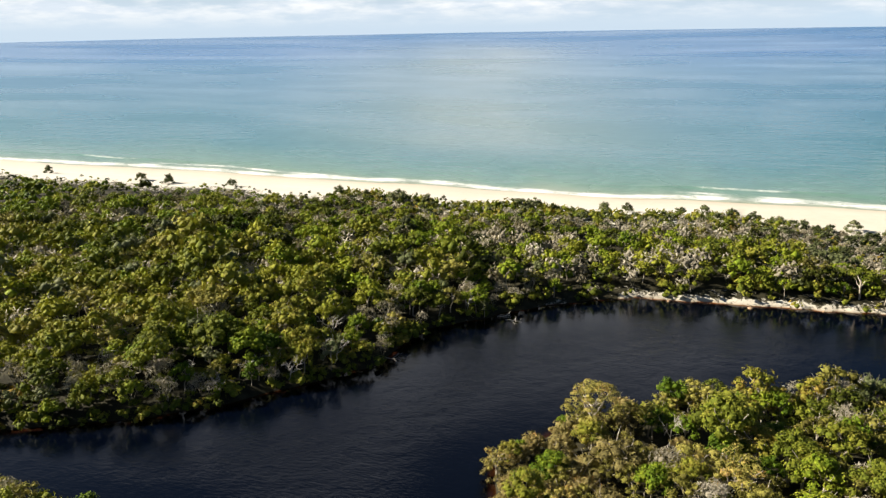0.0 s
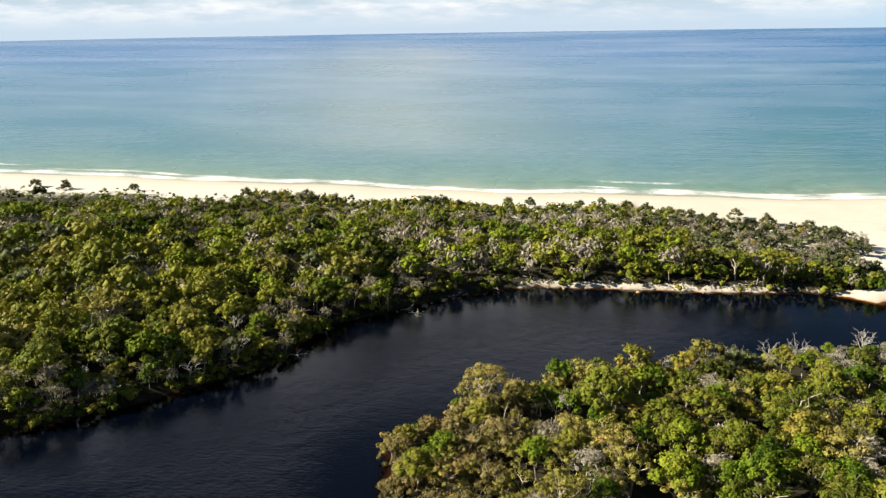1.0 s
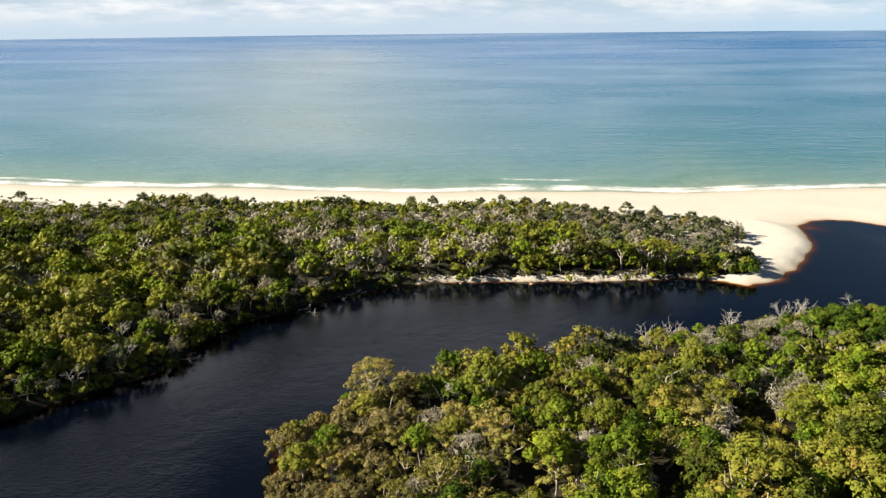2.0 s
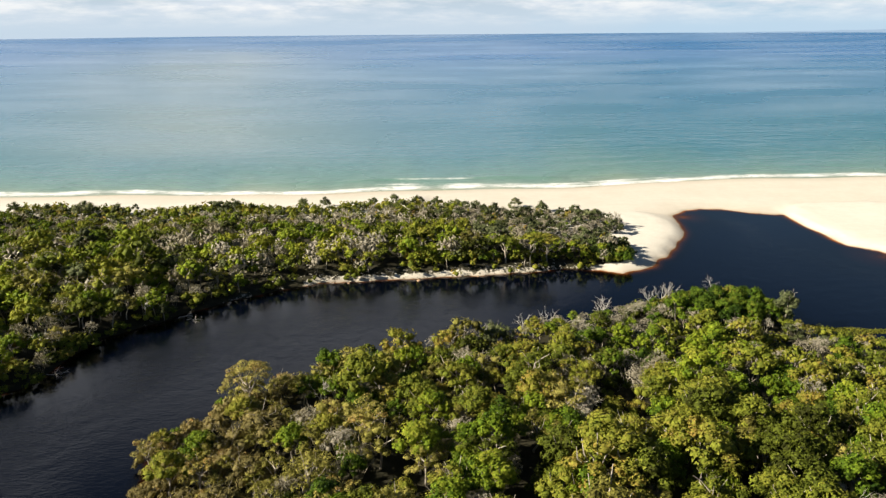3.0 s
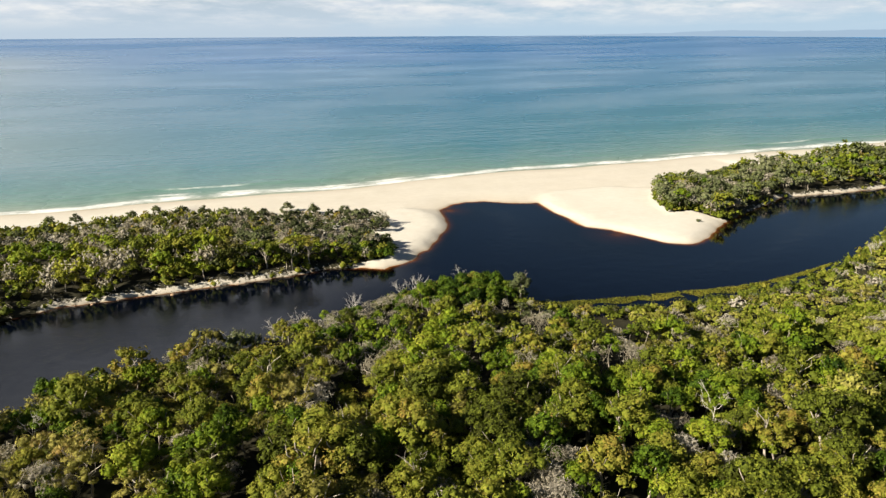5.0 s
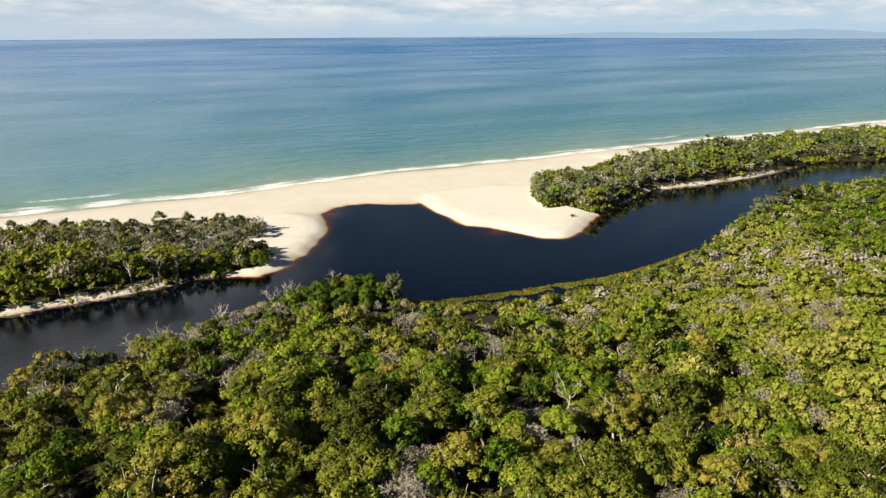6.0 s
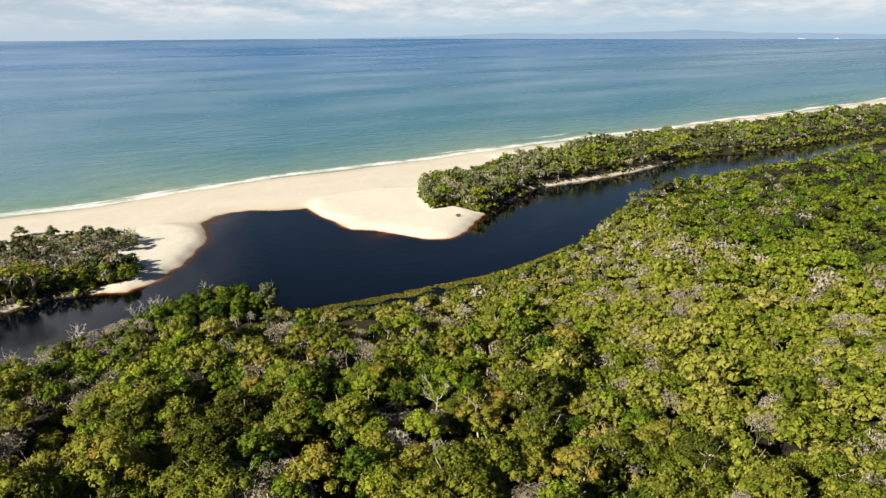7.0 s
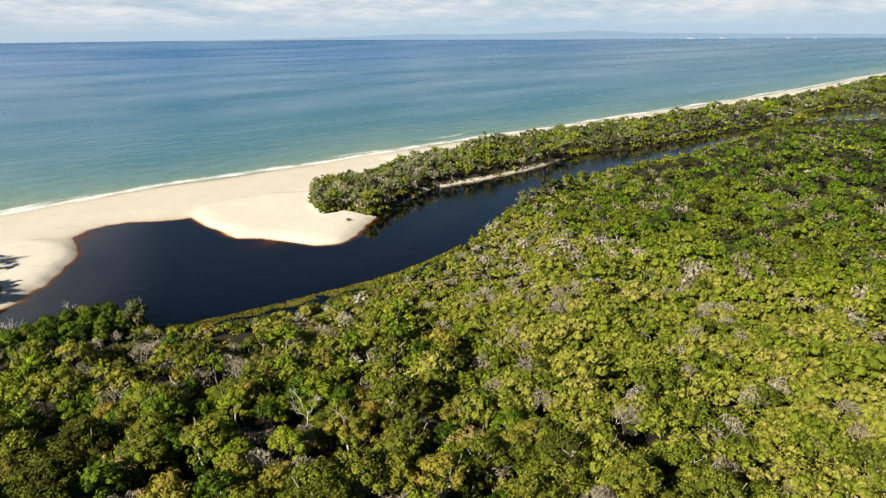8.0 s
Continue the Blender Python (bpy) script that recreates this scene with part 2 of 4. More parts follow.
def sea_material():
    """Open sea: pale green over the sandy shallows, blue offshore, with ripples, wind gusts and surf; reflections of
    cloud are painted into its colour.
    """
    m = material("sea_water")
    n = Nodes(m)
    w = n.where()
    off = n.attr("offshore")                       # metres from the waterline, 0 to 1 for 0 to 1000 m, root scaled
    sweep = n.add("CombineXYZ", X=n.attr("bearing"), Y=n.attr("reach")).outputs[0]
    wide, thin = n.add("Mapping", Vector=sweep), n.add("Mapping", Vector=sweep)
    wide.inputs["Scale"].default_value, thin.inputs["Scale"].default_value = (3.2, 0.55, 1), (2.0, 2.6, 1)
    cloud_bands = n.noise(1.0, 3.0, 0.5, wide.outputs[0])
    gusts = n.noise(1.0, 3.0, 0.5, thin.outputs[0])
    tone = n.math("ADD", off, n.math("MULTIPLY", n.math("SUBTRACT", cloud_bands, 0.5), 0.18))
    col = n.ramp(tone, [(0.0, (0.27, 0.31, 0.23)), (0.10, (0.125, 0.225, 0.19)), (0.24, (0.046, 0.160, 0.208)), (0.48, (0.030, 0.143, 0.244)), (0.78, (0.022, 0.138, 0.285)), (1.0, (0.014, 0.124, 0.315))])
    # mirrored cloud, mixed into the water colour as a pale sheen
    cloud_sheen = n.math("MULTIPLY", n.attr("cloud_sheen"), n.ramp(n.math("ADD", n.math("MULTIPLY", cloud_bands, 0.6), n.math("MULTIPLY", gusts, 0.4)), [(0.3, 0.45), (0.65, 1.0)]))
    col = n.mix(n.math("MULTIPLY", cloud_sheen, 0.75), col, (0.225, 0.285, 0.275))
    ripples = n.math("ADD", n.noise(0.30, 4.0, 0.6, n.where((0.35, 1.0, 1))), n.math("MULTIPLY", n.noise(0.10, 3.0, 0.55, n.where((0.6, 1.0, 1))), 2.6))
    body = n.add("BsdfPrincipled", IOR=1.33)
    n.put(body.inputs["Roughness"], n.ramp(gusts, [(0.35, 0.20), (0.65, 0.30)]))
    n.put(body.inputs["Specular IOR Level"], n.math("ADD", n.math("MULTIPLY", cloud_sheen, 0.30), n.ramp(gusts, [(0.35, 0.27), (0.65, 0.25)])))
    n.put(body.inputs["Base Color"], n.mix(1.0, col, n.ramp(gusts, [(0.3, 1.02), (0.7, 0.98)]), "MULTIPLY"))
    n.put(body.inputs["Normal"], n.bump(n.math("MULTIPLY", ripples, n.math("POWER", n.math("SUBTRACT", 1.0, off, clamp=True), 2.4)), 0.8, 0.7))
    lace = n.noise(0.7, 6.0, 0.72, n.where((0.30, 1.0, 1)), 1.0)
    foam = n.ramp(n.math("MULTIPLY", n.attr("surf"), n.math("MULTIPLY_ADD", n.math("SUBTRACT", lace, 0.5), 3.4, 1.0)), [(0.34, 0.0), (0.95, 0.95)])
    froth = n.add("BsdfPrincipled", Roughness=0.8)
    froth.inputs["Base Color"].default_value = (0.78, 0.78, 0.75, 1)
    mixed = n.add("MixShader")
    n.put(mixed.inputs[0], foam)
    n.t.links.new(body.outputs[0], mixed.inputs[1])
    n.t.links.new(froth.outputs[0], mixed.inputs[2])
    n.surface(mixed.outputs[0])
    return m


MAT_GROUND, MAT_LAGOON, MAT_SEA = ground_material(), lagoon_material(), sea_material()


def plain(name, col, rough=0.8, noise_scale=0.0):
    m = material(name)
    n = Nodes(m)
    d = n.add("BsdfPrincipled", Roughness=rough)
    a = tuple(c * 0.7 for c in col)
    n.put(d.inputs["Base Color"], n.ramp(n.noise(noise_scale or 2.0, 5.0), [(0.3, a), (0.7, col)]))
    n.surface(d.outputs[0])
    return m


MAT_ROCK = plain("tan_rock", (0.40, 0.26, 0.15), 0.85, 3.0)


# Distance haze is put into the hills' colour, which glows without any lamp.
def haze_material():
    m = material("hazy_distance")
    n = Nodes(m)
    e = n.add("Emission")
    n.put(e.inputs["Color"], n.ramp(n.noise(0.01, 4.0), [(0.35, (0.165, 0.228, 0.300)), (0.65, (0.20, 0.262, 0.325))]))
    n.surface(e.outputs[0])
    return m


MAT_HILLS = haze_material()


# ---- mesh helpers ----
def mesh_from(name, verts, quads=None, tris=None, mat=None, attrs=None, smooth=False):
    """A mesh from numpy arrays of vertices, quads and triangles, with float point attributes."""
    me = bpy.data.meshes.new(name)
    q = np.zeros((0, 4), np.int32) if quads is None else np.asarray(quads, np.int32)
    t = np.zeros((0, 3), np.int32) if tris is None else np.asarray(tris, np.int32)
    me.vertices.add(len(verts))
    me.vertices.foreach_set("co", np.asarray(verts, np.float32).ravel())
    me.loops.add(q.size + t.size)
    me.loops.foreach_set("vertex_index", np.concatenate([q.ravel(), t.ravel()]))
    me.polygons.add(len(q) + len(t))
    me.polygons.foreach_set("loop_start", np.concatenate([np.arange(len(q)) * 4, q.size + np.arange(len(t)) * 3]).astype(np.int32))
    if smooth:
        me.polygons.foreach_set("use_smooth", np.ones(len(q) + len(t), bool))
    for key, values in (attrs or {}).items():
        a = me.attributes.new(key, "FLOAT", "POINT")
        a.data.foreach_set("value", np.asarray(values, np.float32))
    me.update(calc_edges=True)
    me.validate()
    if mat:
        me.materials.append(mat)
    return me


def part(name, me, parent, label=""):
    ob = new(name, me)
    ob.parent = parent
    return tagged(ob, label) if label else ob


# ---- plan: the shoreline, the lagoon and the woods ----
COAST_X = [-6000, -330, -160, -60, 60, 124, 204, 314, 553, 784, 1155, 2500, 6000]
COAST_Y = [300, 256, 255, 251, 253, 262.5, 266, 271, 277, 289, 321, 470, 900]
LAGOON = [(-150, 46), (-112, 59), (-93, 67), (-84, 71), (-75, 76), (-66, 82.5), (-60, 89), (-56, 93), (-52, 98), (-47.5, 103), (-46, 113),
          (-43.5, 121.5), (-36, 127.5), (-30, 134), (-19, 143), (-5, 150), (14, 151.6), (40, 153.8), (56, 157), (64, 155), (69, 152.3),
          (76, 156), (86.5, 169), (97.4, 187.5), (98.5, 197), (100, 206), (107, 212.5), (113, 214), (119, 213), (125, 208.5), (131, 206),
          (135.6, 205), (135, 196), (135.2, 186.6), (136.2, 171), (141, 166.5), (145.5, 157), (149, 149), (155.7, 145.2), (163, 149), (175, 159),
          (188, 167), (206, 175.5), (222, 184), (238, 183), (253, 182.5), (275, 184), (297, 187.5), (318, 192), (335, 194), (350, 187), (367, 182),
          (391, 182), (455, 184), (486, 180.5), (510, 177), (528, 174.5), (545, 177), (565, 187), (590, 190.5), (611, 190.5), (645, 178), (670, 163), (725, 150),
          (725, 128), (660, 130), (620, 135), (585, 144), (560, 157), (545, 166), (528, 170.5), (505, 171), (486, 169),
          (431, 162), (356, 153), (296, 153), (250, 149), (218, 136), (194, 124), (183, 118), (168, 111.5), (150, 107.5), (138, 105.8), (125, 104.5),
          (112, 106.5), (101, 109), (95, 113), (92, 121), (89, 131), (80, 133.5), (70, 129.5), (62, 126), (54, 123), (43, 118.5), (31, 114), (21, 109.5), (9, 107.5),
          (1, 101.5), (-5, 97.5), (-12, 92), (-16.5, 84.5), (-19.5, 79), (-17, 70), (-13.5, 62), (-15, 46), (-40, 40), (-57, 54), (-67, 53), (-78, 56), (-95, 50), (-150, 30)]
SAND = [(62, 148), (61, 157), (70, 158), (75, 165), (71, 174), (68, 181), (76, 181), (79, 190), (68, 200), (54, 203), (20, 213), (20, 300), (250, 300), (250, 226), (216, 221), (188, 208), (179, 199), (171, 186), (168, 173), (176, 174), (178, 164.5),
        (183, 160), (160, 138), (128, 150), (112, 196), (100, 180), (84, 150), (70, 146)]


LOBES = [[(131, 203), (133, 186), (134, 170), (142, 163), (149, 146), (156, 143), (180, 160), (176, 180), (186, 206), (170, 216), (148, 215), (137, 209)],
         [(66, 150), (76, 153), (88, 169), (99, 186), (99.5, 197), (96, 206), (88, 208), (76, 203), (72, 186), (66, 168)]]


def inside(poly, x, y):
    p = np.array(poly, float)
    res = np.zeros(x.shape, bool)
    for (x0, y0), (x1, y1) in zip(p, np.roll(p, -1, 0)):
        c = (y0 > y) != (y1 > y)
        with np.errstate(divide="ignore", invalid="ignore"):
            res ^= c & (x < (x1 - x0) * (y - y0) / (y1 - y0 + 1e-12) + x0)
    return res


def distance(poly, x, y):
    """Signed distance to the outline, positive outside."""
    p = np.array(poly, float)
    best = np.full(x.shape, 1e9)
    for (x0, y0), (x1, y1) in zip(p, np.roll(p, -1, 0)):
        dx, dy = x1 - x0, y1 - y0
        s = np.clip(((x - x0) * dx + (y - y0) * dy) / (dx * dx + dy * dy), 0, 1)
        best = np.minimum(best, np.hypot(x - x0 - s * dx, y - y0 - s * dy))
    return np.where(inside(poly, x, y), -best, best)


def coast(x):
    return np.interp(x, COAST_X, COAST_Y) + 1.2 * np.sin(x * 0.055) + 0.7 * np.sin(x * 0.13 + 1.0)


def step(a, b, v):
    t = np.clip((v - a) / (b - a), 0, 1)
    return t * t * (3 - 2 * t)


def waves(x, y, seed, size):
    """Smooth uneven field of about -1 to 1 from summed sines."""
    r = np.random.RandomState(seed)
    out = np.zeros(np.shape(x))
    for k in range(6):
        a, f, ph = r.uniform(0, 6.28), r.uniform(0.6, 1.7) / size, r.uniform(0, 6.28)
        out = out + np.sin((np.cos(a) * x + np.sin(a) * y) * f * 6.28 + ph)
    return out / 3.2


def lagoon_distance(x, y):
    return distance(LAGOON, x, y) + 0.55 * waves(x, y, 3, 9.0) * 0.8


def beach_front(x):
    """Where the woods stop towards the beach."""
    return coast(x) - np.interp(x, [-400, 0, 190, 260, 320, 392, 540, 640, 1037, 6000], [41, 39, 55, 40, 34, 38, 33, 45, 28, 25]) + 2.5 * np.sin(x * 0.11) + 1.5 * np.sin(x * 0.31 + 2)


def terrain(x, y):
    """Height of the ground and how far it is under trees (0 to 1)."""
    d, ds, sandy = lagoon_distance(x, y), coast(x) - y, distance(SAND, x, y)
    s = 1 - step(-3, 3, sandy)
    bare = np.exp(-((x - 10) / 54.0) ** 4) * (y > 112) * np.where(x < -8, np.clip(0.35 + 0.6 * waves(x, y, 63, 14), 0, 1), 1) + 0.95 * np.exp(-((x - 250) / 66.0) ** 4) * (y > 160)
    veg = step(-1.5, 1.5, sandy) * step(-2, 2, beach_front(x) - y) * (1 - 0.66 * bare * (1 - step(0.9, 3.0, d)))
    wood = 0.15 + 1.0 * step(0.0, 2.2, d) + 0.9 * step(4, 40, d) + 0.35 * waves(x, y, 7, 26)* step(3, 12, d)
    beach = 0.04 + 0.45 * step(0, 2.5, d) + 0.85 * step(1, 14, d) + 0.10 * waves(x, y, 11, 16) * step(2, 8, d)
    wood = wood + bare * (0.75 * step(0.6, 4.5, d) + 0.35 * waves(x, y, 61, 3.5) * step(0.2, 1.2, d) * (1 - step(4, 6, d)))
    land = wood * (1 - s) + beach * s
    lobe = np.minimum(distance(LOBES[0], x, y), distance(LOBES[1], x, y))
    land = land * (1 - 0.45 * s * step(0, 2, lobe)) + s * 0.45 * (1 - step(-5, 0.5, lobe)) * step(0, 3, d)
    sea = -0.25 + 1.5 * step(-6, 26, ds) + 0.8 * step(24, 44, ds) * (1 - s) - 0.06 * np.maximum(-ds, 0)
    dune = 0.9 * np.exp(-((ds - 38) / 9.0) ** 2) * (1 - s)
    bed = -np.minimum(0.02 + (1 - s) * 0.75 * -d + s * 0.36 * -d, 3.0)
    bed = np.maximum(bed, -0.10 - 0.10 * np.hypot(x - 103, y - 205)) if np.ndim(bed) else bed
    bed = np.maximum(bed, -0.20 - 0.065 * np.hypot(x - 141, y - 161))
    z = np.where(d > 0, np.minimum(land, np.where(ds > 18, np.maximum(sea, 0.55), sea)) + dune, np.minimum(bed, -0.01))
    return np.where(ds < -6, np.minimum(z, np.maximum(sea, -9)), z), veg


def spread_axis(lo, hi, fine, far_lo, far_hi, grow=1.22):
    mid = np.arange(lo, hi + fine / 2, fine)
    up, dn, st = [mid[-1]], [mid[0]], fine
    while up[-1] < far_hi:
        st *= grow
        up.append(up[-1] + st)
    st = fine
    while dn[-1] > far_lo:
        st *= grow
        dn.append(dn[-1] - st)
    return np.concatenate([dn[:0:-1], mid, up[1:]])


def grid_faces(nx, ny):
    i = np.arange(nx * ny).reshape(ny, nx)
    return np.stack([i[:-1, :-1], i[:-1, 1:], i[1:, 1:], i[1:, :-1]], -1).reshape(-1, 4)


# ground: one sheet
gx, gy = spread_axis(-110, 250, 1.5, -4500, 4300), spread_axis(40, 268, 1.5, -3500, 420, 1.25)
X, Y = np.meshgrid(gx, gy)
Z, VEG = terrain(X, Y)
VEG = VEG * (1 - 0.55 * np.exp(-((X - 44) / 44.0) ** 4) * step(168, 182, Y)) * (1 - 0.5 * (X < 20) * (Y > 150) * (1 - step(4, 16, beach_front(X) - Y)))     # open sand between the dune scrub
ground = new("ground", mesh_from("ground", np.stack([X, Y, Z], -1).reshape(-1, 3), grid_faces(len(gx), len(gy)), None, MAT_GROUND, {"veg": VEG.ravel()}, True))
tagged(ground, "pale cream sand beach and leaf-littered woodland floor", "ground", kind="structure")

# lagoon: a water sheet, only where the ground lies below it
lx, ly = spread_axis(-100, 230, 1.3, -160, 740, 1.1), spread_axis(28, 217, 1.3, 27, 218)
X, Y = np.meshgrid(lx, ly)
Z, _ = terrain(X, Y)
keep = (Z < 0.35)
faces = grid_faces(len(lx), len(ly))
faces = faces[keep.ravel()[faces].any(1)]
used, inv = np.unique(faces, return_inverse=True)
LV = np.stack([X, Y, np.zeros_like(X)], -1).reshape(-1, 3)[used]
lagoon = new("lagoon_water", mesh_from("lagoon_water", LV, inv.reshape(-1, 4), None, MAT_LAGOON, {"depth": np.clip(-Z.ravel()[used] / 2.0, 0, 1), "open": step(5, 20, -lagoon_distance(LV[:, 0], LV[:, 1]))}, True))
tagged(lagoon, "still black tannin-stained lagoon water with amber shallows", "water", kind="structure")

# sea: rows follow the shore, out to the horizon
sx = spread_axis(-340, 520, 5.0, -4900, 4900, 1.18)
rows = [-9.0]
while rows[-1] < 60:
    rows.append(rows[-1] + 1.1)
while rows[-1] < 4900:
    rows.append(rows[-1] + max(0.8, 0.045 * rows[-1]))
off = np.array(rows)
SX, OFF = np.meshgrid(sx, off)
SY = coast(SX) + OFF
R = np.hypot(SX - 30, SY)
shrink = np.minimum(1, 4900 / R)
SX, SY = 30 + (SX - 30) * shrink, SY * shrink
R = np.minimum(R, 4900)
def horizon_height(x, y):
    """The far water rises to the height of the true horizon, or to the nearer shore across the bay."""
    bearing = np.degrees(np.arctan2(x - 40, np.maximum(y + 8, 1)))
    return 57.0 - 4900 * np.tan(np.radians(np.interp(bearing, [-60, -50, -35, -15, 20, 31, 50, 72, 110], [0.33, 0.30, 0.2, 0.13, 0.15, 0.21, 0.39, 0.48, 0.5])))


swell = 0.55 * np.exp(-((OFF - 15 - 3 * np.sin(SX * 0.02 + 1)) / 1.6) ** 2) * np.clip(np.sin(SX * 0.021 + 0.9) + 0.25 * np.sin(SX * 0.13), 0, 1)
swell = swell + 0.05 * np.sin(OFF * 0.36 + 1.6 * np.sin(SX * 0.021) + waves(SX, OFF, 71, 40)) * step(2, 30, OFF) * (1 - step(60, 200, OFF))
SZ = -0.02 + 0.03 * np.clip(-OFF, 0, 10) + swell + horizon_height(SX, SY) * step(2200, 4900, R)
wash = np.maximum(np.exp(-((OFF - 0.5 - 2.0 * np.sin(SX * 0.045)) / 4.6) ** 2), 0.8 * np.exp(-((OFF - 6.5 - 2.5 * np.sin(SX * 0.031 + 2)) / 2.2) ** 2) * np.clip(0.6 + np.sin(SX * 0.027), 0, 1))
crest = np.exp(-((OFF - 14 - 3 * np.sin(SX * 0.02 + 1)) / 1.3) ** 2) * np.clip(np.sin(SX * 0.043 + 0.4) * np.sin(SX * 0.021 + 0.9), 0, 1)
cloud_sheen = np.exp(-(((SX + 0.30 * SY - 10) / (0.16 * SY + 25)) ** 2)) * step(25, 120, OFF) * (1 - step(1800, 3600, R))     # reflection of bright cloud, painted as a pale tongue running offshore
# a second painted reflection of cloud, further right across the bay
cloud_sheen = np.maximum(cloud_sheen, 0.45 * np.exp(-((np.degrees(np.arctan2(SX - 40, np.maximum(SY, 1))) - 62) / 15.0) ** 2) * step(80, 500, OFF))
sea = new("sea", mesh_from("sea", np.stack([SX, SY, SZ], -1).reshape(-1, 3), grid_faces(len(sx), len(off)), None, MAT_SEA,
                           {"offshore": np.sqrt(np.clip(OFF / 1500, 0, 1)).ravel(), "surf": np.maximum(wash * (0.85 + 0.28 * waves(SX, OFF * 0.2, 72, 22)), crest * 0.66).ravel(), "cloud_sheen": cloud_sheen.ravel(),
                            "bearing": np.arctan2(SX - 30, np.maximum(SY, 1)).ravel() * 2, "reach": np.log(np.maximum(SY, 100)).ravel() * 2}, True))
tagged(sea, "calm green-blue sea with a thin line of white surf", "sea", kind="structure")

# hazy hills across the bay
hill_bearing = np.linspace(22, 112, 260)
ridge = np.interp(hill_bearing, [22, 24.4, 28.6, 31.2, 34.7, 37.3, 40, 43.1, 46.3, 50.7, 52.8, 54.9, 57, 59.9, 63, 65.3, 68.6, 72.6, 112],
                  [-0.25, -0.13, -0.11, -0.06, -0.02, 0.1, 0.15, 0.05, 0.09, 0.17, 0.25, 0.15, 0.0, -0.04, -0.1, -0.16, -0.17, -0.25, -0.25])
ridge = ridge + (0.014 * np.sin(hill_bearing * 2.3) + 0.010 * np.sin(hill_bearing * 5.1 + 1) + 0.006 * np.sin(hill_bearing * 11.7)) * step(25, 32, hill_bearing)
ang = np.radians(90 - hill_bearing)
rings = []
for reach, lift in ((4780, 0.0), (4810, 0.62), (4850, 1.0), (4895, 0.0)):
    px, py = 40 + reach * np.cos(ang), -8 + reach * np.sin(ang)
    low, top = horizon_height(px, py) - 3.0, 57.0 + 4850 * np.tan(np.radians(ridge))
    rings.append(np.column_stack([px, py, low + (top - low) * lift * (1 + (0.12 * np.sin(hill_bearing * 3.7 + 2) + 0.1 * np.sin(hill_bearing * 8.3) if reach == 4810 else 0))]))
hv = np.concatenate(rings)
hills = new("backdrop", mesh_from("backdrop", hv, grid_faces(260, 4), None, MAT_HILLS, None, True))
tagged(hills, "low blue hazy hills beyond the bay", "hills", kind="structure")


# ---- trees: building blocks ----
RNG = np.random.RandomState(5)
PHI = (1 + 5 ** 0.5) / 2
ICO_V = np.array([(-1, PHI, 0), (1, PHI, 0), (-1, -PHI, 0), (1, -PHI, 0), (0, -1, PHI), (0, 1, PHI), (0, -1, -PHI), (0, 1, -PHI), (PHI, 0, -1), (PHI, 0, 1), (-PHI, 0, -1), (-PHI, 0, 1)]) / math.hypot(1, PHI)
ICO_F = np.array([(0, 11, 5), (0, 5, 1), (0, 1, 7), (0, 7, 10), (0, 10, 11), (1, 5, 9), (5, 11, 4), (11, 10, 2), (10, 7, 6), (7, 1, 8), (3, 9, 4), (3, 4, 2), (3, 2, 6), (3, 6, 8), (3, 8, 9), (4, 9, 5), (2, 4, 11), (6, 2, 10), (8, 6, 7), (9, 8, 1)])


class Soup:
    """Collects vertices, faces and a tint for one mesh."""

    def __init__(self):
        self.v, self.q, self.t, self.c, self.n = [], [], [], [], 0

    def add(self, v, q=None, t=None, tint=0.5):
        if q is not None:
            self.q.append(np.asarray(q) + self.n)
        if t is not None:
            self.t.append(np.asarray(t) + self.n)
        self.v.append(v)
        self.c.append(np.broadcast_to(np.asarray(tint, float), (len(v),)))
        self.n += len(v)

    def arrays(self):
        none4, none3 = np.zeros((0, 4), int), np.zeros((0, 3), int)
        return (np.concatenate(self.v), np.concatenate(self.q) if self.q else none4, np.concatenate(self.t) if self.t else none3, np.concatenate(self.c))

    def mesh(self, name, mat, smooth=True):
        v, q, t, c = self.arrays()
        return mesh_from(name, v, q, t, mat, {"tint": c}, smooth)


def leaves(soup, centre, radius, count, size, tint, flat=1.0, slender=0.75, up=0.12, jitter=0.38):
    """Leaf sprays: small pointed faces that lie roughly on a clump's skin."""
    d = RNG.normal(size=(count, 3))
    d[:, 2] = np.abs(d[:, 2]) * 1.0 - 0.45 * RNG.rand(count)
    d /= np.linalg.norm(d, axis=1)[:, None]
    pos = centre + d * radius * RNG.uniform(0.84, 1.08, (count, 1)) * np.array([1, 1, flat])
    nrm = d + RNG.normal(scale=jitter, size=(count, 3)) + np.array([0, 0, up])
    nrm /= np.linalg.norm(nrm, axis=1)[:, None]
    a = np.cross(nrm, RNG.normal(size=(count, 3)))
    a /= np.linalg.norm(a, axis=1)[:, None] + 1e-9
    b = np.cross(nrm, a)
    s = size * RNG.uniform(0.65, 1.45, (count, 1))
    v = np.stack([pos + a * s * 1.5, pos - a * s * 0.8 + b * s * slender * 1.2, pos - a * s * 0.8 - b * s * slender * 1.2], 1).reshape(-1, 3)
    soup.add(v, t=np.arange(count * 3).reshape(-1, 3), tint=np.repeat(np.clip(tint + RNG.normal(scale=0.07, size=count), 0, 1), 3))


OCTA_V = np.array([(1, 0, 0), (0, 1, 0), (-1, 0, 0), (0, -1, 0), (0, 0, 1), (0, 0, -1)], float)
OCTA_F = np.array([(0, 1, 4), (1, 2, 4), (2, 3, 4), (3, 0, 4), (1, 0, 5), (2, 1, 5), (3, 2, 5), (0, 3, 5)])


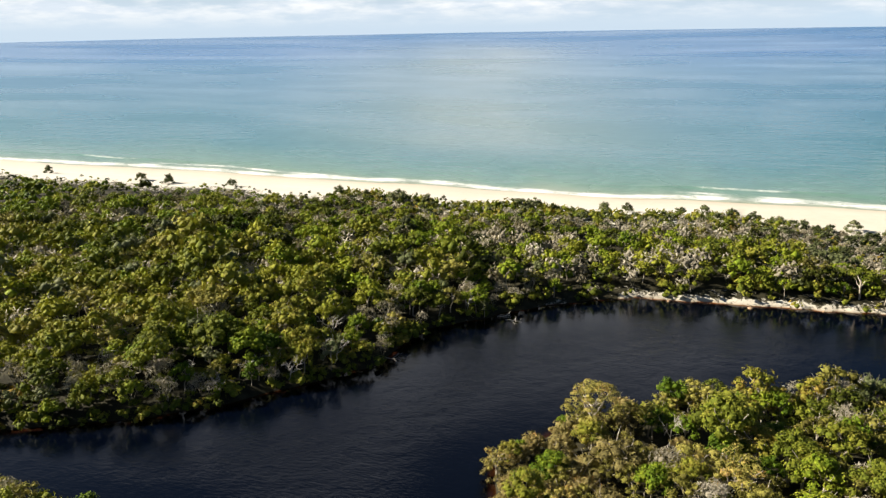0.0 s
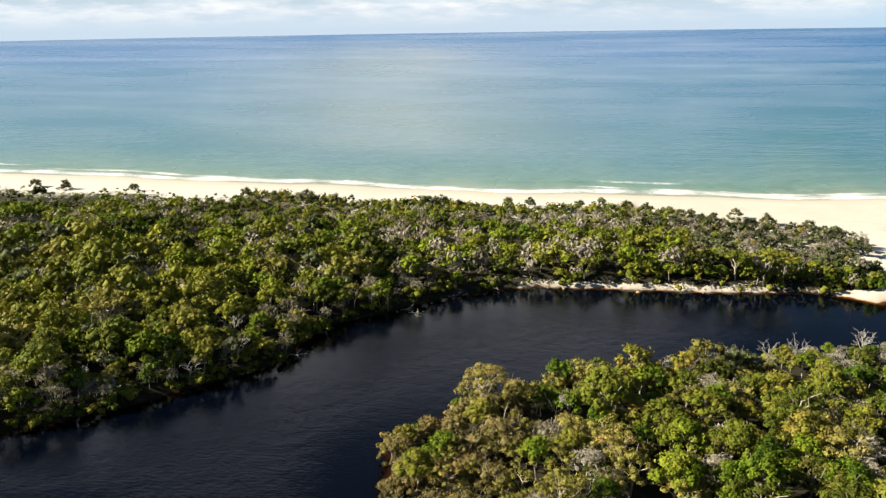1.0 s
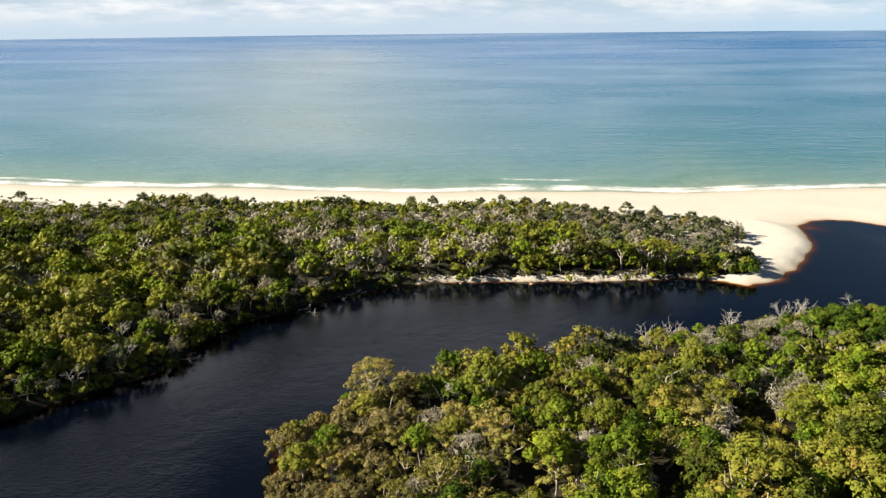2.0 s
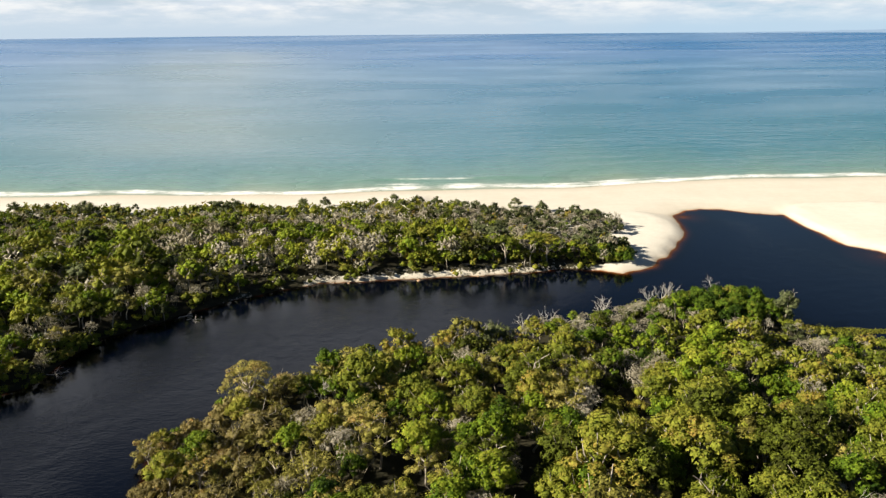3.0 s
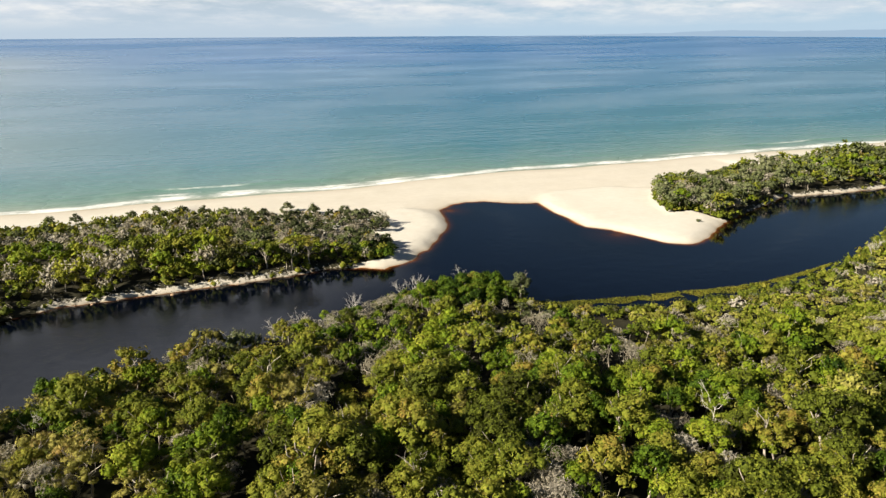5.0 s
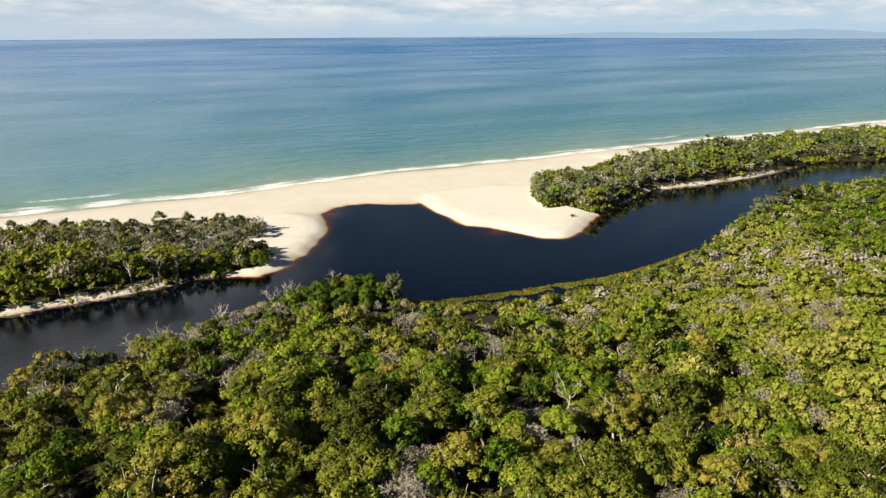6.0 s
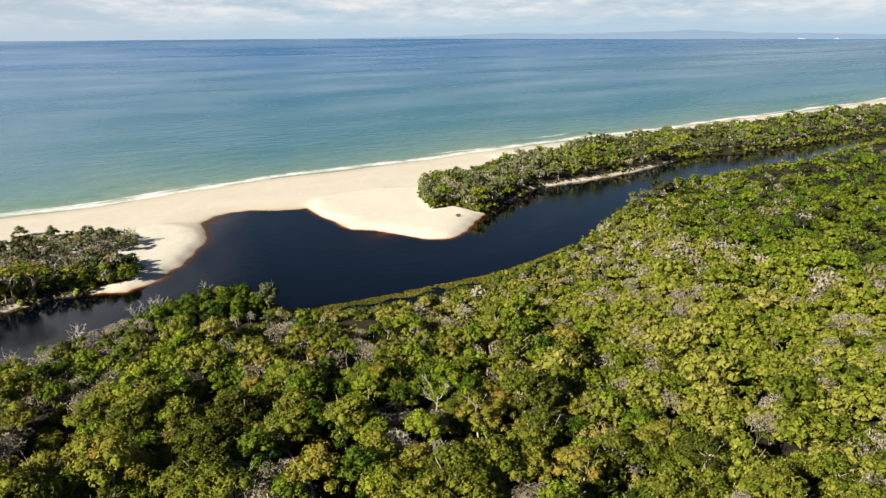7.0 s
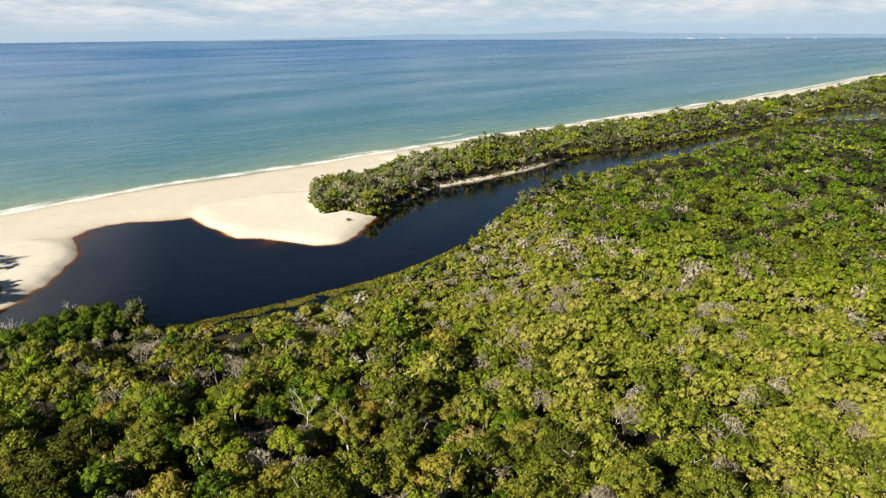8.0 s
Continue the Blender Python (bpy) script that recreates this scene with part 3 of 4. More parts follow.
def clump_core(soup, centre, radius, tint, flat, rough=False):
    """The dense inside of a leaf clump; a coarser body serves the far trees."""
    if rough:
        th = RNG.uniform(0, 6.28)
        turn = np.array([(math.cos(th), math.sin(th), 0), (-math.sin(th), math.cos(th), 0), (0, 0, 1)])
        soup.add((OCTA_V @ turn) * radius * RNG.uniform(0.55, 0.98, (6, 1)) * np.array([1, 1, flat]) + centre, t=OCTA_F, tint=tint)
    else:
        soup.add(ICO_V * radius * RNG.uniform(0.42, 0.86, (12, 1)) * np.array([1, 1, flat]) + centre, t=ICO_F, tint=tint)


def tube(soup, pts, radii, sides=5, tint=0.5):
    pts = np.asarray(pts, float)
    rings = []
    for i, p in enumerate(pts):
        d = pts[min(i + 1, len(pts) - 1)] - pts[max(i - 1, 0)]
        d /= np.linalg.norm(d) + 1e-9
        a = np.cross(d, (0.3, 0.9, 0.2))
        a /= np.linalg.norm(a) + 1e-9
        b = np.cross(d, a)
        th = np.arange(sides) * 2 * math.pi / sides
        rings.append(p + radii[i] * (np.cos(th)[:, None] * a + np.sin(th)[:, None] * b))
    k = np.arange(sides)
    q = [np.stack([r * sides + k, r * sides + (k + 1) % sides, (r + 1) * sides + (k + 1) % sides, (r + 1) * sides + k], -1) for r in range(len(pts) - 1)]
    soup.add(np.concatenate(rings), q=np.concatenate(q), tint=tint)


def join(soup, n0, body, at):
    """Ties the branch that starts at vertex n0 to the nearest point of the wood it grows from."""
    k = int(np.argmin(np.linalg.norm(body - at, axis=1)))
    soup.t.append(np.array([[k, n0, n0 + 1], [k, n0 + 1, n0 + 2]]))


def limb_path(a, b, sag, n=4):
    t = np.linspace(0, 1, n)[:, None]
    p = a + (b - a) * t
    return p + RNG.normal(scale=sag, size=(n, 3)) * np.sin(t * math.pi)


def trunk_and_limbs(height, spread, limbs, r0, lean=0.3):
    s = Soup()
    top = np.array([RNG.normal(scale=lean), RNG.normal(scale=lean), height * 0.62])
    tube(s, limb_path(np.array([0, 0, -0.4]), top, 0.16, 5), np.linspace(r0, r0 * 0.6, 5), 6)
    ends = []
    for k in range(limbs):
        th = k * 6.28 / limbs + RNG.uniform(-0.5, 0.5)
        base = top * RNG.uniform(0.55, 1.0)
        end = np.array([math.cos(th) * spread * RNG.uniform(0.45, 0.9), math.sin(th) * spread * RNG.uniform(0.45, 0.9), height * RNG.uniform(0.72, 0.98)]) + top * np.array([1, 1, 0])
        n0, body = s.n, np.concatenate(s.v)
        tube(s, limb_path(base, end, 0.2, 4), np.linspace(r0 * 0.55, r0 * 0.15, 4), 4)
        join(s, n0, body, base)
        ends.append(end)
    return s, np.array(ends)


def crown_soup(height, spread, puffs, per, size, puff_r, flat, dome, core=True, slender=0.75, skirt=0.0, gap=0.0):
    """A crown of leaf clumps on a dome; skirt lets clumps hang down the sides."""
    s = Soup()
    for k in range(puffs):
        f = (k + 0.5) / puffs
        th, rr = k * 2.39996 + RNG.uniform(-0.4, 0.4), math.sqrt(f) * spread * RNG.uniform(0.8, 1.12)
        z = height - dome * (rr / spread) ** 2 * RNG.uniform(0.6, 1.25) - RNG.uniform(0, skirt)
        c = np.array([rr * math.cos(th), rr * math.sin(th), z])
        r = puff_r * RNG.uniform(0.7, 1.25)
        if RNG.rand() < gap:
            continue
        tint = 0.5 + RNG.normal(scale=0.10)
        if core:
            # the core's darker tint puts the shade inside the clump into its colour
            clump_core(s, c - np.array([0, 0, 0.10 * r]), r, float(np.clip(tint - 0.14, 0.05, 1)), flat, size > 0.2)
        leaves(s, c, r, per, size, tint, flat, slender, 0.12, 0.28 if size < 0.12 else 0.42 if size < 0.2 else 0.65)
    return s


def twig_soup(height, spread, stems, per, tint):
    """A leafless shrub: fine pale twigs fanning out of a few stems."""
    s = Soup()
    for k in range(stems):
        th, rr = k * 2.4 + RNG.uniform(-0.3, 0.3), spread * math.sqrt((k + 0.5) / stems)
        end = np.array([rr * math.cos(th), rr * math.sin(th), height * RNG.uniform(0.75, 1.05) * (1 - 0.35 * (rr / spread) ** 2)])
        tube(s, limb_path(np.array([0, 0, -0.2]), end, 0.12, 3), [0.05, 0.03, 0.012], 3, tint)
        n = per
        d = RNG.normal(size=(n, 3))
        d[:, 2] = np.abs(d[:, 2]) + 0.25
        d /= np.linalg.norm(d, axis=1)[:, None]
        ln = RNG.uniform(0.35, 0.8, (n, 1)) * spread * 0.55
        a = end + RNG.normal(scale=0.28, size=(n, 3)) - d * ln * 0.5
        w = np.cross(d, RNG.normal(size=(n, 3)))
        w /= np.linalg.norm(w, axis=1)[:, None]
        w *= RNG.uniform(0.035, 0.075, (n, 1))
        v = np.stack([a - w, a + w, a + d * ln + w * 0.3, a + d * ln - w * 0.3], 1).reshape(-1, 3)
        s.add(v, q=np.arange(n * 4).reshape(-1, 4), tint=np.repeat(np.clip(tint + RNG.normal(scale=0.12, size=n), 0, 1), 4))
    return s


# kinds of tree: crown builders at three levels of detail (near, middle, far)
def paperbark_crown(level, i):
    if level == 0:
        if i % 4 == 3:                                 # sparse crown that shows its limbs
            return crown_soup(6.0, 2.5, 20, 58, 0.094, 0.56, 0.8, 1.8, True, 0.65, 1.4, 0.12)
        return crown_soup(6.2, 2.5, 24, 64, 0.098, 0.73, 0.92, 2.5, True, 0.75, 0.8)
    if level == 1:
        return crown_soup(6.2, 2.6, 15, 27, 0.155, 0.86, 0.92, 2.4, True, 0.75, 0.8)
    if level == 2:
        return crown_soup(6.2, 2.6, 10, 14, 0.22, 1.05, 0.9, 2.3, True, 0.7, 0.7)
    return crown_soup(6.2, 2.7, 4, 6, 0.42, 1.6, 0.8, 1.6, True, 0.75, 0.5)


def banksia_crown(level, i):
    if level == 0:
        return crown_soup(5.6, 2.1, 20, 66, 0.098, 0.70, 0.95, 2.4, True, 0.8, 0.7)
    if level == 1:
        return crown_soup(5.6, 2.1, 13, 27, 0.155, 0.82, 0.95, 2.3, True, 0.8, 0.7)
    if level == 2:
        return crown_soup(5.6, 2.1, 9, 14, 0.22, 0.95, 0.95, 2.1, True, 0.8, 0.6)
    return crown_soup(5.6, 2.2, 4, 5, 0.40, 1.45, 0.9, 1.6, True, 0.8, 0.4)


def khaki_crown(level, i):
    if level == 0:
        return crown_soup(5.6, 2.6, 22, 58, 0.096, 0.60, 0.75, 1.9, i % 3 > 0, 0.5, 1.5, 0.10)
    return crown_soup(5.6, 2.6, 14, 26, 0.14, 0.80, 0.75, 1.9, True, 0.5, 1.2)


def heath_crown(level, i):
    if level == 0:
        return crown_soup(3.7, 1.95, 16, 50, 0.094, 0.62, 0.9, 1.7, True, 0.75, 0.4)
    if level == 1:
        return crown_soup(3.7, 2.15, 11, 24, 0.155, 0.72, 0.8, 1.4, True, 0.7, 0.5)
    if level == 2:
        return crown_soup(3.7, 2.3, 10, 11, 0.21, 0.74, 0.85, 1.3, True, 0.7, 0.5)
    return crown_soup(3.7, 2.5, 6, 4, 0.36, 1.05, 0.7, 1.0, True, 0.8, 0.4)


def sheoak_crown(level, i):
    if level == 0:
        return crown_soup(6.0, 1.9, 16, 70, 0.15, 0.66, 0.85, 2.6, True, 0.3, 1.6, 0.1)
    if level == 1:
        return crown_soup(6.0, 1.9, 12, 24, 0.20, 0.78, 0.85, 2.6, True, 0.33, 1.6, 0.08)
    if level == 2:
        return crown_soup(6.0, 1.9, 10, 14, 0.24, 1.0, 0.9, 2.3, True, 0.4, 1.4, 0.05)
    return crown_soup(6.0, 2.1, 5, 5, 0.40, 1.1, 0.85, 1.6, True, 0.5, 0.9)


def tan_crown(level, i):
    if level == 0:
        return crown_soup(2.1, 1.5, 22, 62, 0.075, 0.40, 0.8, 1.3, True, 0.35, 0.5)
    return crown_soup(2.1, 1.5, 10, 22, 0.16, 0.6, 0.8, 1.3, True, 0.4, 0.5)


def bank_crown(level, i):
    if level == 0:
        return crown_soup(2.0, 1.6, 7, 70, 0.10, 0.82, 0.9, 1.5, True, 0.6, 0.3)
    if level == 1:
        return crown_soup(2.0, 1.6, 4, 16, 0.19, 1.0, 0.9, 1.4, True, 0.6, 0.3)
    return crown_soup(2.0, 1.8, 2, 8, 0.34, 1.2, 0.9, 1.3, True, 0.6, 0.3)


def twig_crown(level, i):
    """Leafless: a few stems and a haze of fine pale twigs."""
    s = twig_soup(4.6, 1.5, 7, 10, 0.6) if level == 0 else twig_soup(4.6, 1.6, 4, 5, 0.6) if level == 1 else twig_soup(4.6, 1.6, 2, 3, 0.6)
    n, per, size = ((10, 62, 0.18), (9, 34, 0.22), (5, 12, 0.32), (2, 8, 0.5))[level]
    for k in range(n):
        th, rr = k * 2.4 + RNG.uniform(-0.3, 0.3), 1.5 * math.sqrt((k + 0.5) / n)
        c = np.array([rr * math.cos(th), rr * math.sin(th), 4.4 - 1.5 * (rr / 1.5) ** 2 - RNG.uniform(0, 0.7)])
        if level == 0:
            clump_core(s, c - np.array([0, 0, 0.2]), 0.46, 0.42, 1.0)
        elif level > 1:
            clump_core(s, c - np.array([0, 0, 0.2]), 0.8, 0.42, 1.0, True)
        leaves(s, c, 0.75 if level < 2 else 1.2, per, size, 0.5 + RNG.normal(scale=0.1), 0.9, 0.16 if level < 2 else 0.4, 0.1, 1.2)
    return s


KINDS = {
    "paperbark_tree": (paperbark_crown, MAT_PAPERBARK, 6.2, 2.2, 5, 0.17, "paperbark tree with pale limbs and an olive-green crown", "tree", "paperbark trees of the woodland"),
    "banksia_tree": (banksia_crown, MAT_BANKSIA, 5.6, 1.7, 4, 0.14, "banksia tree with a dense bright green rounded crown", "tree", "banksia trees of the woodland"),
    "khaki_paperbark": (khaki_crown, MAT_KHAKI, 5.6, 2.3, 7, 0.16, "khaki paperbark with fine foliage and white limbs", "tree", "khaki paperbarks of the near point"),
    "heath_shrub": (heath_crown, MAT_HEATH, 4.0, 1.5, 4, 0.09, "low yellow-green coastal shrub with a domed crown", "shrub", "low shrubs of the heath"),
    "she_oak": (sheoak_crown, MAT_SHEOAK, 6.0, 1.6, 4, 0.12, "grey-green she-oak with drooping needle foliage near the beach", "tree", "she-oaks behind the beach"),
    "tan_shrub": (tan_crown, MAT_TAN, 2.6, 1.2, 4, 0.05, "tan and rust waterside shrub with fine foliage", "shrub", "tan shrubs at the water"),
    "bank_shrub": (bank_crown, MAT_PAPERBARK, 2.0, 1.4, 3, 0.05, "low olive shrub overhanging the dark water's edge", "shrub", "shrubs along the banks"),
    "leafless_shrub": (twig_crown, MAT_TWIGS, 4.6, 1.5, 0, 0.0, "leafless grey shrub of fine pale twigs", "shrub", "leafless shrubs among the trees"),
}
VARIANTS = {0: 7, 1: 6, 2: 5, 3: 4}
CROWNS = {}
for kind, spec in KINDS.items():
    for level in (0, 1, 2, 3):
        CROWNS[kind, level] = [spec[0](level, i) for i in range(VARIANTS[level])]
TRUNKS = {k: [trunk_and_limbs(s[2], s[3], s[4], s[5])[0] for _ in range(5)] for k, s in KINDS.items() if s[4]}


# ---- where the trees stand ----
def scatter(x0, x1, y0, y1, gap, seed):
    r = np.random.RandomState(seed)
    xs, ys = np.meshgrid(np.arange(x0, x1, gap), np.arange(y0, y1, gap * 0.866))
    xs = xs + (np.arange(len(ys)) % 2)[:, None] * gap / 2
    xs = xs + r.uniform(-0.42, 0.42, xs.shape) * gap
    ys = ys + r.uniform(-0.42, 0.42, ys.shape) * gap
    return xs.ravel(), ys.ravel()


def in_view(x, y):
    """The stretch of the plan that the flight overlooks."""
    left = y > -0.84 * (x - 0) - 18
    front = y > np.interp(x, [-120, -72, -22, 23, 60, 98, 136, 4000], [40, 42, 55, 55, 52, 26, -8, 900])
    return left & front & (y > 0.30 * (x - 53) - 36)


TREES = []                                          # kind, x, y, z, scale, turn, tint, level


def plant(xs, ys, level, seed, zone):
    r = np.random.RandomState(seed)
    d, (z, veg), front = lagoon_distance(xs, ys), terrain(xs, ys), beach_front(xs) - ys
    ok = (veg > 0.6) & (d > 0.3) & in_view(xs, ys)
    gap = (waves(xs, ys, 31, 13) < np.where((xs > 25) & (xs < 105), -0.33, -0.45)) & (d > 6) & (level < 2)
    patch, patch2, patch3 = waves(xs, ys, 21, 55), waves(xs, ys, 22, 30), waves(xs, ys, 23, 38)
    for i in np.flatnonzero(ok):
        x, y = xs[i], ys[i]
        near_side = y < np.interp(x, [-25, 0, 60, 90, 130, 200, 300, 430, 700], [60, 106, 128, 118, 112, 128, 155, 165, 164])
        u, big = r.rand(), 1.0
        if zone(x, y) is False:
            continue
        if gap[i]:
            if near_side and r.rand() < 0.45:
                continue
            kind, big = "bank_shrub", 1.5
        elif near_side:
            heath = np.clip((x - 95) / 35 - (y - 60) / 160 + 0.25 * patch[i], 0, 1)
            if d[i] < 7 and 20 < x <= 78 and r.rand() < 0.6:
                kind, big = "leafless_shrub" if u < 0.8 else "she_oak", 1.1
            elif d[i] < 16 + 5 * patch2[i] and 85 < x < 200:
                kind = "leafless_shrub" if u < 0.45 else "heath_shrub" if u < 0.72 else "khaki_paperbark" if u < 0.86 else "she_oak"
                big = 0.85
            elif -40 < x < 2 and d[i] < 14 and r.rand() < 0.8:
                low = 0.92 if x < -8 and d[i] < 8 else 0.3
                kind = "tan_shrub" if u < low else "khaki_paperbark"
                big = 0.98 if kind != "tan_shrub" else 2.1
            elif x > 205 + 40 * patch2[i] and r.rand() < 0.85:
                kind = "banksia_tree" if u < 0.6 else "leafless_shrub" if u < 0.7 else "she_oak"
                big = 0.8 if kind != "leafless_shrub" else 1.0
            elif r.rand() < heath:
                kind = "heath_shrub" if u < 0.78 - 0.12 * patch2[i] else "leafless_shrub" if u < 0.92 else "paperbark_tree"
                big = 0.75 if kind == "paperbark_tree" else 1.22
            else:
                g = 0.31 + 0.22 * patch[i] - (0.10 if x < 24 else 0)
                kind = "banksia_tree" if u < g else "leafless_shrub" if u < g + 0.15 + 0.42 * max(patch2[i], 0) else "paperbark_tree"
                big = 1.08
                if kind == "paperbark_tree" and r.rand() < np.interp(x, [-5, 14, 45], [0.8, 0.5, 0.12]):
                    kind = "khaki_paperbark"
        else:
            if front[i] < 9:
                kind = "she_oak" if u < 0.62 else "leafless_shrub" if u < 0.8 else "banksia_tree"
                big = 0.72
            elif x < 95 and front[i] < 26 and x > -30 and u < 0.62:
                kind, big = "leafless_shrub", 1.0
            elif d[i] < 6:
                kind = "paperbark_tree" if u < 0.45 else "banksia_tree" if u < 0.75 else "leafless_shrub"
                big = 0.85
            else:
                g = 0.46 + 0.2 * patch[i] - (0.08 if x < -50 and y < 125 else 0)
                kind = "banksia_tree" if u < g else "leafless_shrub" if u < g + 0.24 + 0.25 * max(patch2[i], 0) else "paperbark_tree"
                big = (0.95 if d[i] > 12 else 0.9) * ((1.4 if kind == "paperbark_tree" else 1.15) if x < -15 and y < 145 else 1.0)
            if kind == "paperbark_tree" and front[i] > 9 and r.rand() < 0.34 and x < 100:
                kind = "khaki_paperbark" if r.rand() < 0.6 else "she_oak"
            if 32 < x < 80 and y > 168:
                kind, big = ("leafless_shrub", 0.8) if u < 0.42 else ("she_oak", 0.85) if u < 0.85 else ("banksia_tree", 0.7)
            elif 150 < x < 235 and r.rand() < 0.5:
                kind, big = ("she_oak", 0.8) if u < 0.7 else ("leafless_shrub", 0.9)
            elif x > 150:
                big *= 0.95
                kind = "she_oak" if r.rand() < 0.62 and kind != "leafless_shrub" else kind
        if kind == "leafless_shrub" and near_side and x < 22 and r.rand() < 0.7:
            kind, big = ("tan_shrub", 1.7) if r.rand() < 0.5 and d[i] < 14 else ("khaki_paperbark", 0.9)
        if gap[i]:
            big = 1.1
            if near_side and x < 20 and d[i] < 14:
                kind, big = "tan_shrub", 1.2
        elif near_side:
            big *= np.interp(d[i], [0, 4, 14, 34, 60], [0.55, 0.74, 0.9, 1.08, 1.14] if x < 30 else [0.42, 0.58, 0.78, 1.05, 1.12] if x < 92 else [0.36, 0.50, 0.70, 0.95, 1.05])
            if 470 < x < 700 and y > 100:
                big *= 0.5
            if ((x - 81) / 12) ** 2 + ((y - 122) / 7.5) ** 2 < 1:
                continue
        else:
            big *= np.interp(d[i], [0, 3, 9, 20], [0.72, 0.95, 1.05, 1.0]) * (0.72 if 52 < x < 100 else 1.0) * np.interp(front[i], [0, 8, 22, 45], [0.36, 0.48, 0.72, 1.0] if x < 150 else [0.75, 0.95, 1.1, 1.1])
        sc = big * r.uniform(0.68, 1.18) * (1.38 if r.rand() < 0.10 and kind not in ("leafless_shrub", "bank_shrub") else 1.0)
        if x > 150 and not near_side:
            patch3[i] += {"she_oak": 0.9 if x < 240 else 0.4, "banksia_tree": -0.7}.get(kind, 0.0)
        if kind == "leafless_shrub":
            sc = min(sc, 1.08) if x > 95 else min(1.2 * sc, 1.32)
        # shrubs in canopy gaps get a darker tint that stands in for shade
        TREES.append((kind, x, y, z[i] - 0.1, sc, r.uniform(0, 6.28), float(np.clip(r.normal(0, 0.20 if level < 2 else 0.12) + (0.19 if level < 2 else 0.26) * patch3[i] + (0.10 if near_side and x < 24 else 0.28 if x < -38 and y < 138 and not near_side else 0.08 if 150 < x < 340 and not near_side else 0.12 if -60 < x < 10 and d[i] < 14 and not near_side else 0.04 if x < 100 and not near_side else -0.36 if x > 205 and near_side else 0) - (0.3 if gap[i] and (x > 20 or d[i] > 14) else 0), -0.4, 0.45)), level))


def level_at(x, y):
    """Detail falls off away from the woods that the flight passes nearest."""
    r = math.hypot(x - 30, y + 6)
    return 0 if r < 99 else 1 if r < 158 else 2 if r < 285 else 3


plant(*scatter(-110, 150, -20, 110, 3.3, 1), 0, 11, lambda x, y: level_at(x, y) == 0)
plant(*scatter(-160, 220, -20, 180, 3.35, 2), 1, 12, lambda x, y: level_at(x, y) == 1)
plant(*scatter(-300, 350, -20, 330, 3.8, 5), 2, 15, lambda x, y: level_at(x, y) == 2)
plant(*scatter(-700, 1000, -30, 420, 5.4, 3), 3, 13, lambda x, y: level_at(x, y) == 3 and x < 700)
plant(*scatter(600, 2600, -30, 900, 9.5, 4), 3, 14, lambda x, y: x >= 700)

# low growth filling the heath
xs, ys = scatter(84, 250, 0, 140, 3.4, 9)
low = in_view(xs, ys) & (lagoon_distance(xs, ys) > 5) & (xs > 84 + 0.4 * (ys - 40))
for x, y, z in zip(xs[low], ys[low], terrain(xs, ys)[0][low]):
    TREES.append(("leafless_shrub" if RNG.rand() < 0.16 else "heath_shrub", x, y, z - 0.2, float(RNG.uniform(0.5, 0.85)), float(RNG.uniform(0, 6.28)), float(RNG.normal(0.05, 0.2)), 1 if level_at(x, y) < 1 else 2 if level_at(x, y) < 2 else 3))

# scrub between the trees of the far bank
xs, ys = scatter(-110, 360, 120, 245, 4.9, 10)
d, front = lagoon_distance(xs, ys), beach_front(xs) - ys
low = (terrain(xs, ys)[1] > 0.6) & (d > 3.5) & (front > 1) & ((xs > 150) | (xs < 82)) & (ys > np.interp(xs, [-110, -50, -10, 60], [120, 125, 152, 160]))
for x, y, z in zip(xs[low], ys[low], terrain(xs, ys)[0][low]):
    kind = ("she_oak", "she_oak", "bank_shrub", "leafless_shrub")[int(RNG.randint(4))]
    TREES.append((kind, x, y, z - 0.2, float(RNG.uniform(0.45, 0.65)) * (2.0 if kind == "bank_shrub" else 1.0), float(RNG.uniform(0, 6.28)), float(RNG.normal(0, 0.14)), 3))


xs, ys = scatter(150, 420, 150, 250, 4.2, 18)
low = (terrain(xs, ys)[1] > 0.6) & (lagoon_distance(xs, ys) > 2.5) & (beach_front(xs) - ys > 0) & (ys > np.interp(xs, [150, 200, 300, 420], [130, 160, 172, 174]))
for x, y, z in zip(xs[low], ys[low], terrain(xs, ys)[0][low]):
    kind = ("she_oak", "she_oak", "paperbark_tree", "leafless_shrub")[int(RNG.randint(4))]
    TREES.append((kind, x, y, z - 0.2, float(RNG.uniform(0.6, 0.85)), float(RNG.uniform(0, 6.28)), float(RNG.normal(0.12, 0.1)), 3))

# grey scrub over the dune behind the beach
xs, ys = scatter(16, 82, 166, 214, 2.5, 8)
low = (terrain(xs, ys)[1] > 0.5) & (beach_front(xs) - ys > -1)
for x, y, z in zip(xs[low], ys[low], terrain(xs, ys)[0][low]):
    TREES.append(("leafless_shrub" if RNG.rand() < 0.7 else "she_oak", x, y, z - 0.25, float(RNG.uniform(0.32, 0.6)), float(RNG.uniform(0, 6.28)), float(RNG.normal(-0.1, 0.14)), 2))

# the wood goes on below and behind the flight
xs, ys = scatter(-60, 190, -75, 62, 4.5, 6)
under = ~in_view(xs, ys) & (lagoon_distance(xs, ys) > 3)
for x, y, z in zip(xs[under], ys[under], terrain(xs, ys)[0][under]):
    close = abs(y + 0.32 * x) < 24 and -14 < x < 72 or in_view(x - 8, y + 10) or in_view(x + 8, y + 10)
    if close or RNG.rand() < 0.75:
        kind = ("paperbark_tree", "banksia_tree", "paperbark_tree", "khaki_paperbark" if close else "heath_shrub")[int(RNG.randint(4))]
        TREES.append((kind, x, y, z - 0.1, float(RNG.uniform(0.85, 1.25)), float(RNG.uniform(0, 6.28)), float(RNG.normal(0, 0.15)), 1 if close else 3))


